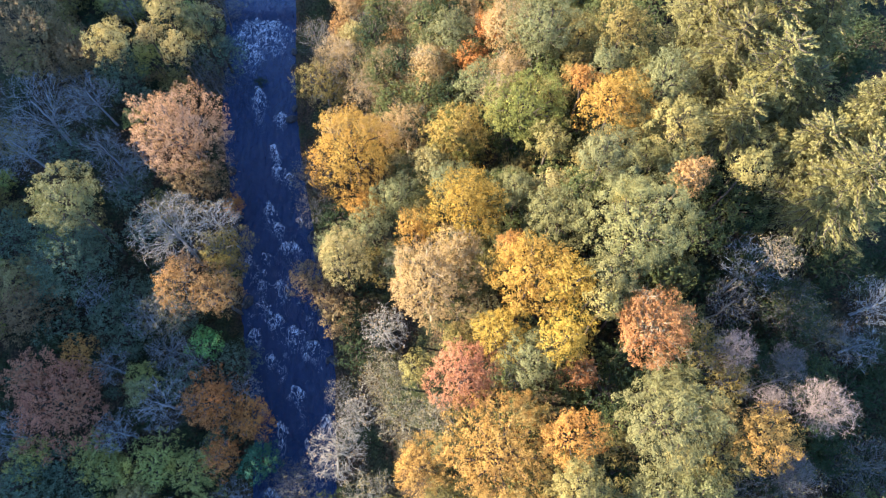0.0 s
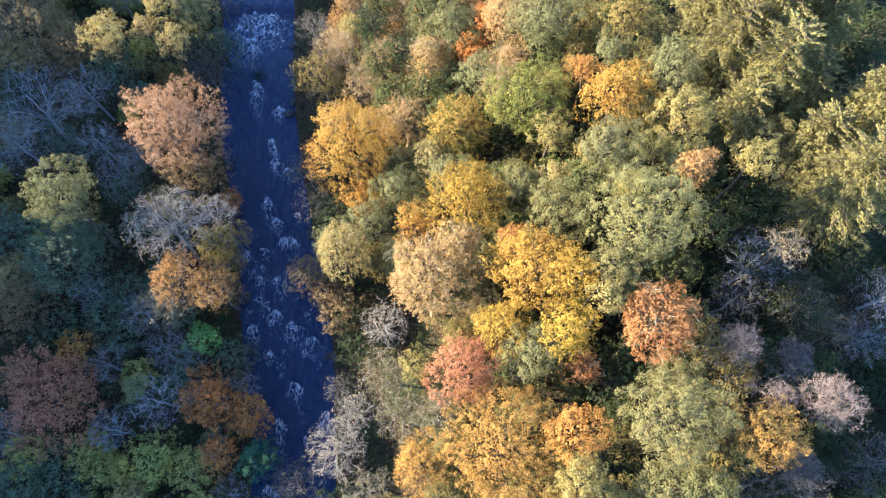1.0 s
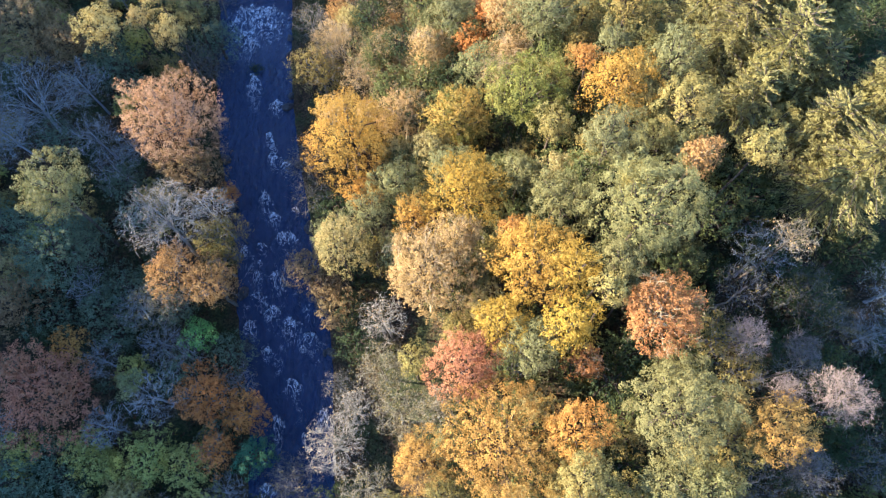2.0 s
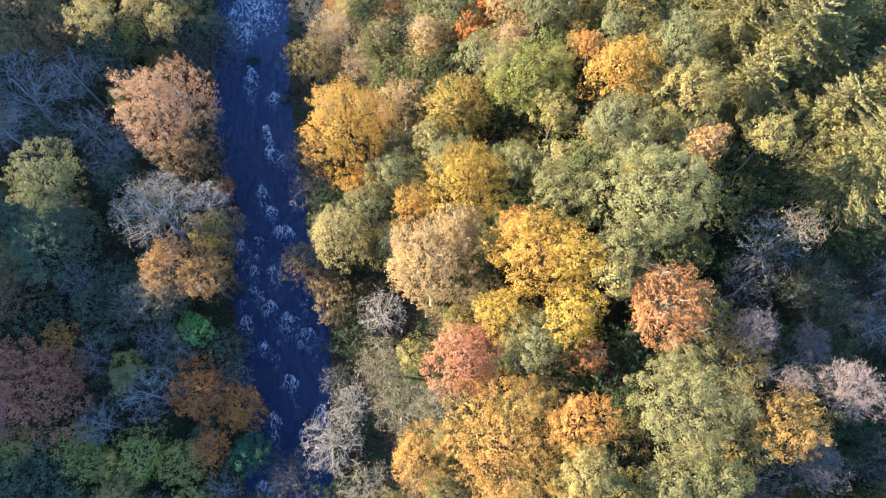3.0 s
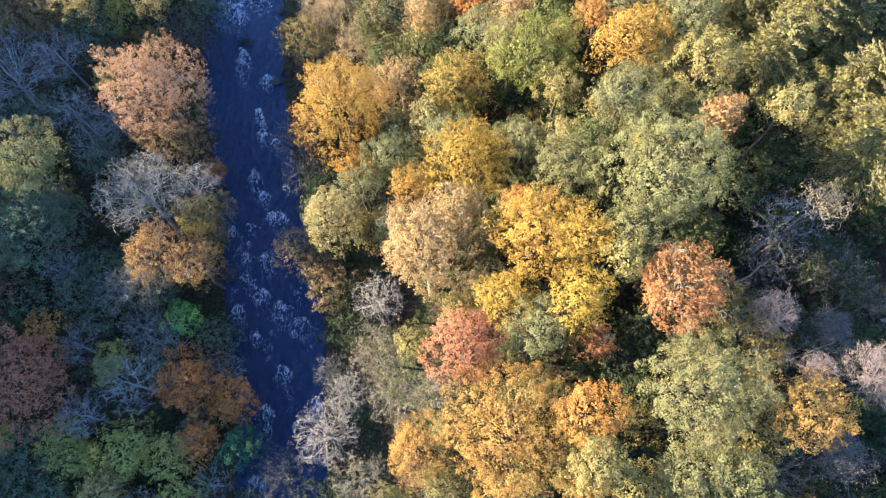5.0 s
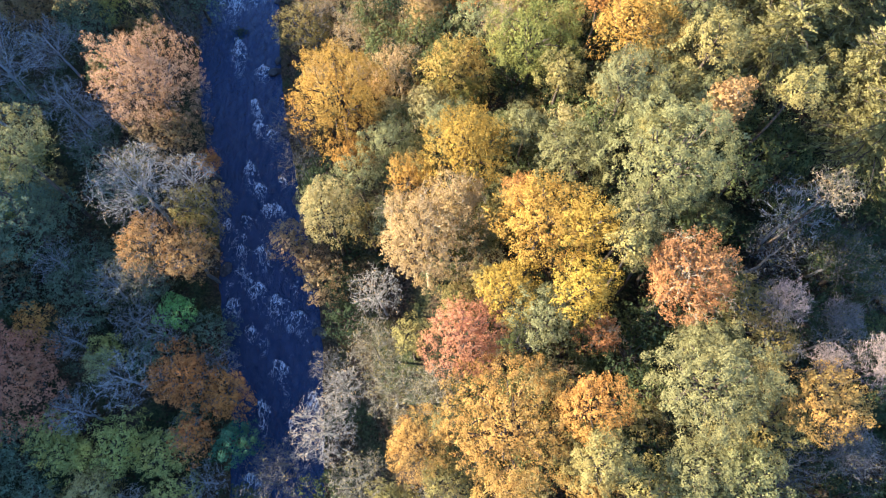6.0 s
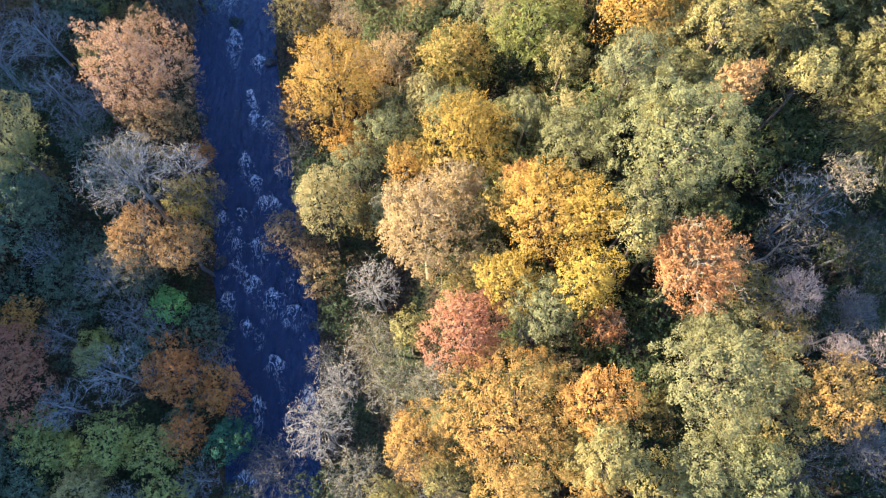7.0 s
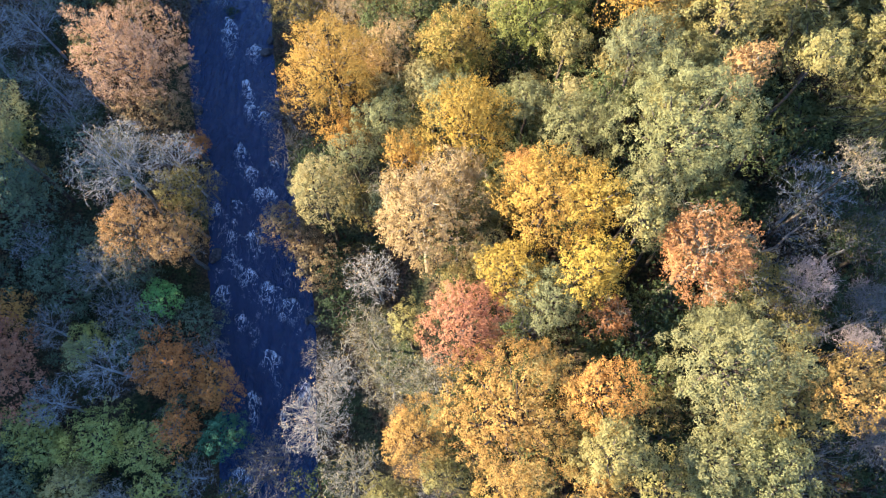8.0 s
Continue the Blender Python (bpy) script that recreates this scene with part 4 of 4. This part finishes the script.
tree("teal_green", -30.5, 57.1, 5.0, 3.6, 2.8)
tree("grey_bare", -31.4, 52.6, 4.0, 3.4, 2.7)
tree("grey_bare", -24.6, 29.1, 3.5, 2.3, 1.8)
tree("teal_green", -43.7, 1.6, 4.0, 3.7, 3.0)
tree("teal_green", -40.4, 3.9, 3.5, 3.1, 2.2)
tree("leaf_dark", -43.1, 3.8, 4.0, 2.7, 2.2)
tree("blue_bare", -46.2, 6.4, 4.0, 3.1, 2.5)
tree("olive_brown", -31.7, 0.5, 4.0, 2.8, 2.2)
tree("teal_green", -38.6, 34.9, 5.0, 3.2, 2.5)
tree("blue_bare", -39.4, 36.4, 6.0, 3.2, 2.5)
tree("teal_green", -38.7, 1.6, 3.5, 2.7, 1.9)
tree("grey_bare", -31.3, 64.8, 5.0, 3.4, 2.7)
tree("teal_green", -50.4, 28.2, 7.0, 4.1, 3.7)
tree("blue_bare", -22.1, 0.3, 3.0, 2.4, 1.9)
tree("white_bare", -27.7, -2.1, 4.0, 2.5, 2.0)
tree("leaf_dark", -24.8, -0.8, 4.0, 2.4, 1.9)
tree("olive_yellow", -31.5, -0.5, 4.5, 2.7, 2.2)
tree("grey_bare", -15.5, 0.3, 3.5, 3.4, 2.7)
tree("dark_green", -18.3, -1.6, 3.0, 2.6, 2.1)
tree("teal_green", -36.6, -1.1, 4.0, 3.0, 2.4)
tree("teal_green", -41.6, -1.6, 4.0, 3.3, 2.7)
tree("teal_green", -29.7, 19.6, 4.0, 3.0, 2.4)
tree("blue_bare", -33.7, 19.3, 5.0, 2.9, 2.3)
tree("blue_bare", -22.4, 11.3, 3.0, 2.3, 1.9)
tree("teal_green", -46.9, 22.7, 5.0, 3.4, 2.7)
tree("olive_yellow", -48.9, 23.0, 6.0, 3.5, 2.8)
tree("blue_bare", -40.2, 22.0, 5.0, 2.7, 2.2)
tree("teal_green", -28.5, 12.4, 4.0, 2.6, 2.1)
tree("leaf_dark", -36.5, 4.6, 4.5, 2.7, 2.2)
tree("teal_green", -40.5, 26.8, 7.0, 3.4, 3.0)
tree("blue_bare", -37.4, 39.0, 7.0, 2.9, 2.3)
tree("grey_bare", -33.0, 52.9, 6.0, 3.1, 2.5)
tree("teal_green", -47.4, 40.4, 6.0, 3.4, 2.7)
tree("olive_brown", -25.5, 24.8, 5.0, 2.5, 2.0)
# spruces added beyond the larches: three darken a gap, the unseen rest block sun
tree("spruce", 41.0, 46.0, 19.0, 3.0, 6.5)
tree("spruce", 44.6, 43.4, 17.0, 3.0, 6.0)
tree("spruce", 47.5, 48.5, 16.0, 3.2, 6.0)
tree("spruce", 27.0, 60.0, 21.0, 3.6, 7.0)
tree("spruce", 32.0, 58.0, 21.0, 3.6, 7.0)
tree("spruce", 37.0, 61.0, 21.0, 3.6, 7.0)
tree("spruce", 42.0, 57.0, 21.0, 3.6, 7.0)
tree("spruce", 34.0, 65.0, 21.0, 3.6, 7.0)
tree("spruce", 47.0, 62.0, 21.0, 3.6, 7.0)
tree("spruce", 24.0, 66.0, 21.0, 3.6, 7.0)

# -- undergrowth --


def build_undergrowth(n=70000):
    """Low brambles, ferns and fallen leaves over the floor of the wood, in colours darkened for shade."""
    rng = np.random.default_rng(77)
    x, y = rng.uniform(-58, 42, n), rng.uniform(-8, 84, n)
    out = np.abs(x - river_x(y)) - river_half(y)
    clump = lumps(x, y, 2.3, 9) + lumps(x, y, 0.9, 11) * 0.6
    keep = (out > 0.3) & (clump > -0.45)
    x, y, clump = x[keep], y[keep], clump[keep]
    z = ground_z(x, y) + np.clip(clump + 0.4, 0.02, 1.4) * rng.random(len(x)) * 1.1
    at = np.stack([x, y, z], -1)
    up = np.tile(np.array([0, 0, 1.0]), (len(x), 1))
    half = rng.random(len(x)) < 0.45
    for name, pick, leaf, label in (("undergrowth", half, "bramble", "low green brambles and ferns on woodland floor, darkened for shade"), ("leaf_litter", ~half, "litter", "fallen brown leaves heaped on the woodland floor, darkened for shade")):
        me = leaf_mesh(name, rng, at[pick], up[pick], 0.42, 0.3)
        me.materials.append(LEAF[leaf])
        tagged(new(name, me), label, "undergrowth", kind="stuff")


build_undergrowth()


# -- lesser trees and shrubs between the large ones --


def scatter(seed, n, makers, low, high, span):
    """Copies of a few small trees on the floor of both banks, clear of the water."""
    rng = np.random.default_rng(seed)
    seeds = []
    for kind, r, a, up in makers:
        x, y = rng.uniform(*span[0]), rng.uniform(*span[1])
        seeds.append(tree(kind, x, y, float(ground_z(x, y)) + up, r, a))
    made = 0
    while made < n:
        x, y = rng.uniform(*span[0]), rng.uniform(*span[1])
        if abs(x - river_x(y)) - river_half(y) < 1.2 + low:
            continue
        pick = seeds[rng.integers(0, len(seeds))]
        copy_thing(pick, pose(x, y, float(ground_z(x, y)) - 0.1 + rng.uniform(-high, 0), 0, 0, rng.uniform(0, 360)))
        made += 1


scatter(5, 22, (("dark_green", 1.3, 1.0, 0.8), ("teal_green", 1.1, 0.9, 0.7), ("leaf_dark", 1.2, 1.0, 0.8), ("umber", 1.1, 0.9, 0.7)), 0.0, 0.2, ((-52, -20), (-6, 70)))
scatter(6, 34, (("dark_green", 1.3, 1.0, 0.8), ("olive_green", 1.1, 0.9, 0.7), ("yellow_green", 1.0, 0.9, 0.7), ("brown", 1.1, 0.9, 0.7)), 0.0, 0.2, ((-16, 38), (-4, 74)))


def fill_wood(seed, span, step, kinds, drop, r_least, r_most):
    """Lesser trees in the holes of the canopy, a little lower than the crowns round them."""
    rng = np.random.default_rng(seed)
    for gx in np.arange(span[0], span[1], step):
        for gy in np.arange(span[2], span[3], step):
            x, y = gx + rng.uniform(-0.4, 0.4) * step, gy + rng.uniform(-0.4, 0.4) * step
            if abs(x - river_x(y)) - river_half(y) < 2.5:
                continue
            c = np.array(CROWNS)
            away = np.hypot(c[:, 0] - x, c[:, 1] - y)
            if (away - 0.8 * c[:, 3]).min() < 0.25:
                continue
            close = np.argsort(away)[:4]
            r = rng.uniform(r_least, r_most)
            zc = max(c[close, 2].mean() - drop, float(ground_z(x, y)) + r * 0.8)
            tree(kinds[rng.integers(0, len(kinds))], x, y, zc, r, r * 1.1)


def understorey(seed, span, step, up, kinds):
    """Hazel and holly under the tall trees, a storey of their own."""
    rng = np.random.default_rng(seed)
    seeds = [tree(kind, x, 31.0, float(ground_z(x, 31.0)) + up, 3.1, 2.6) for kind, x in kinds]
    for gx in np.arange(span[0], span[1], step):
        for gy in np.arange(span[2], span[3], step):
            x, y = gx + rng.uniform(-0.3, 0.3) * step, gy + rng.uniform(-0.3, 0.3) * step
            if x - river_x(y) - river_half(y) > 12:
                copy_thing(seeds[rng.integers(0, len(seeds))], pose(x, y, float(ground_z(x, y)) - rng.uniform(0.1, 0.8), 0, 0, rng.uniform(0, 360)))


MIXED_WOOD = ("grey_green", "olive_green", "yellow_green", "olive_yellow", "oak")
fill_wood(7, (-14, 10, 44, 72), 3.4, ("tan", "tan_orange", "tan"), 2.0, 1.8, 2.6)
fill_wood(8, (-12, 24, 24, 70), 2.2, MIXED_WOOD, 2.6, 1.8, 2.6)
fill_wood(12, (1, 24, -6, 24), 2.2, MIXED_WOOD, 2.6, 1.8, 2.6)
# dark trees added so that the gaps on the right stay in shade
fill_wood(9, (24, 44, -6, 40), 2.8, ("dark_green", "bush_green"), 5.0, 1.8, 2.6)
fill_wood(10, (-56, -20, -8, 74), 3.3, ("teal_green", "leaf_dark", "olive_green", "dark_green"), 3.0, 1.7, 2.6)
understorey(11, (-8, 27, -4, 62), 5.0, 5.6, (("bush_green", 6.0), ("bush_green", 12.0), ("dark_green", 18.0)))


# -- rocks --


def build_rock(rng):
    bm = bmesh.new()
    bmesh.ops.create_icosphere(bm, subdivisions=3, radius=1.0)
    off = Vector((rng.uniform(0, 50), rng.uniform(0, 50), 0))
    for v in bm.verts:
        k = 1 + 0.35 * noise.noise(v.co * 1.1 + off) + 0.12 * noise.noise(v.co * 3.5 + off)
        v.co = Vector((v.co.x * 1.15, v.co.y * 0.85, v.co.z * 0.6)) * k
    me = bpy.data.meshes.new("boulder")
    bm.to_mesh(me)
    bm.free()
    me.materials.append(ROCK)
    return me


ROCK = bark_material("wet_stone", (0.02, 0.02, 0.023), (0.06, 0.059, 0.06))


def place_rocks(n=26):
    rng = np.random.default_rng(12)
    shapes = [build_rock(rng) for _ in range(5)]
    for i in range(n):
        y = rng.uniform(4, 64)
        side = rng.choice([-1, 1])
        x = river_x(y) + side * river_half(y) * rng.uniform(0.85, 1.04)
        ob = new("boulder", shapes[i % 5])
        s = rng.uniform(0.3, 0.75)
        ob.matrix_world = pose(x, y, float(water_z(y)) + 0.05, 0, 0, rng.uniform(0, 360)) @ Matrix.Scale(s, 4)
        tagged(ob, "wet grey boulder at the edge of the river", "boulder", group="river boulders")


place_rocks()
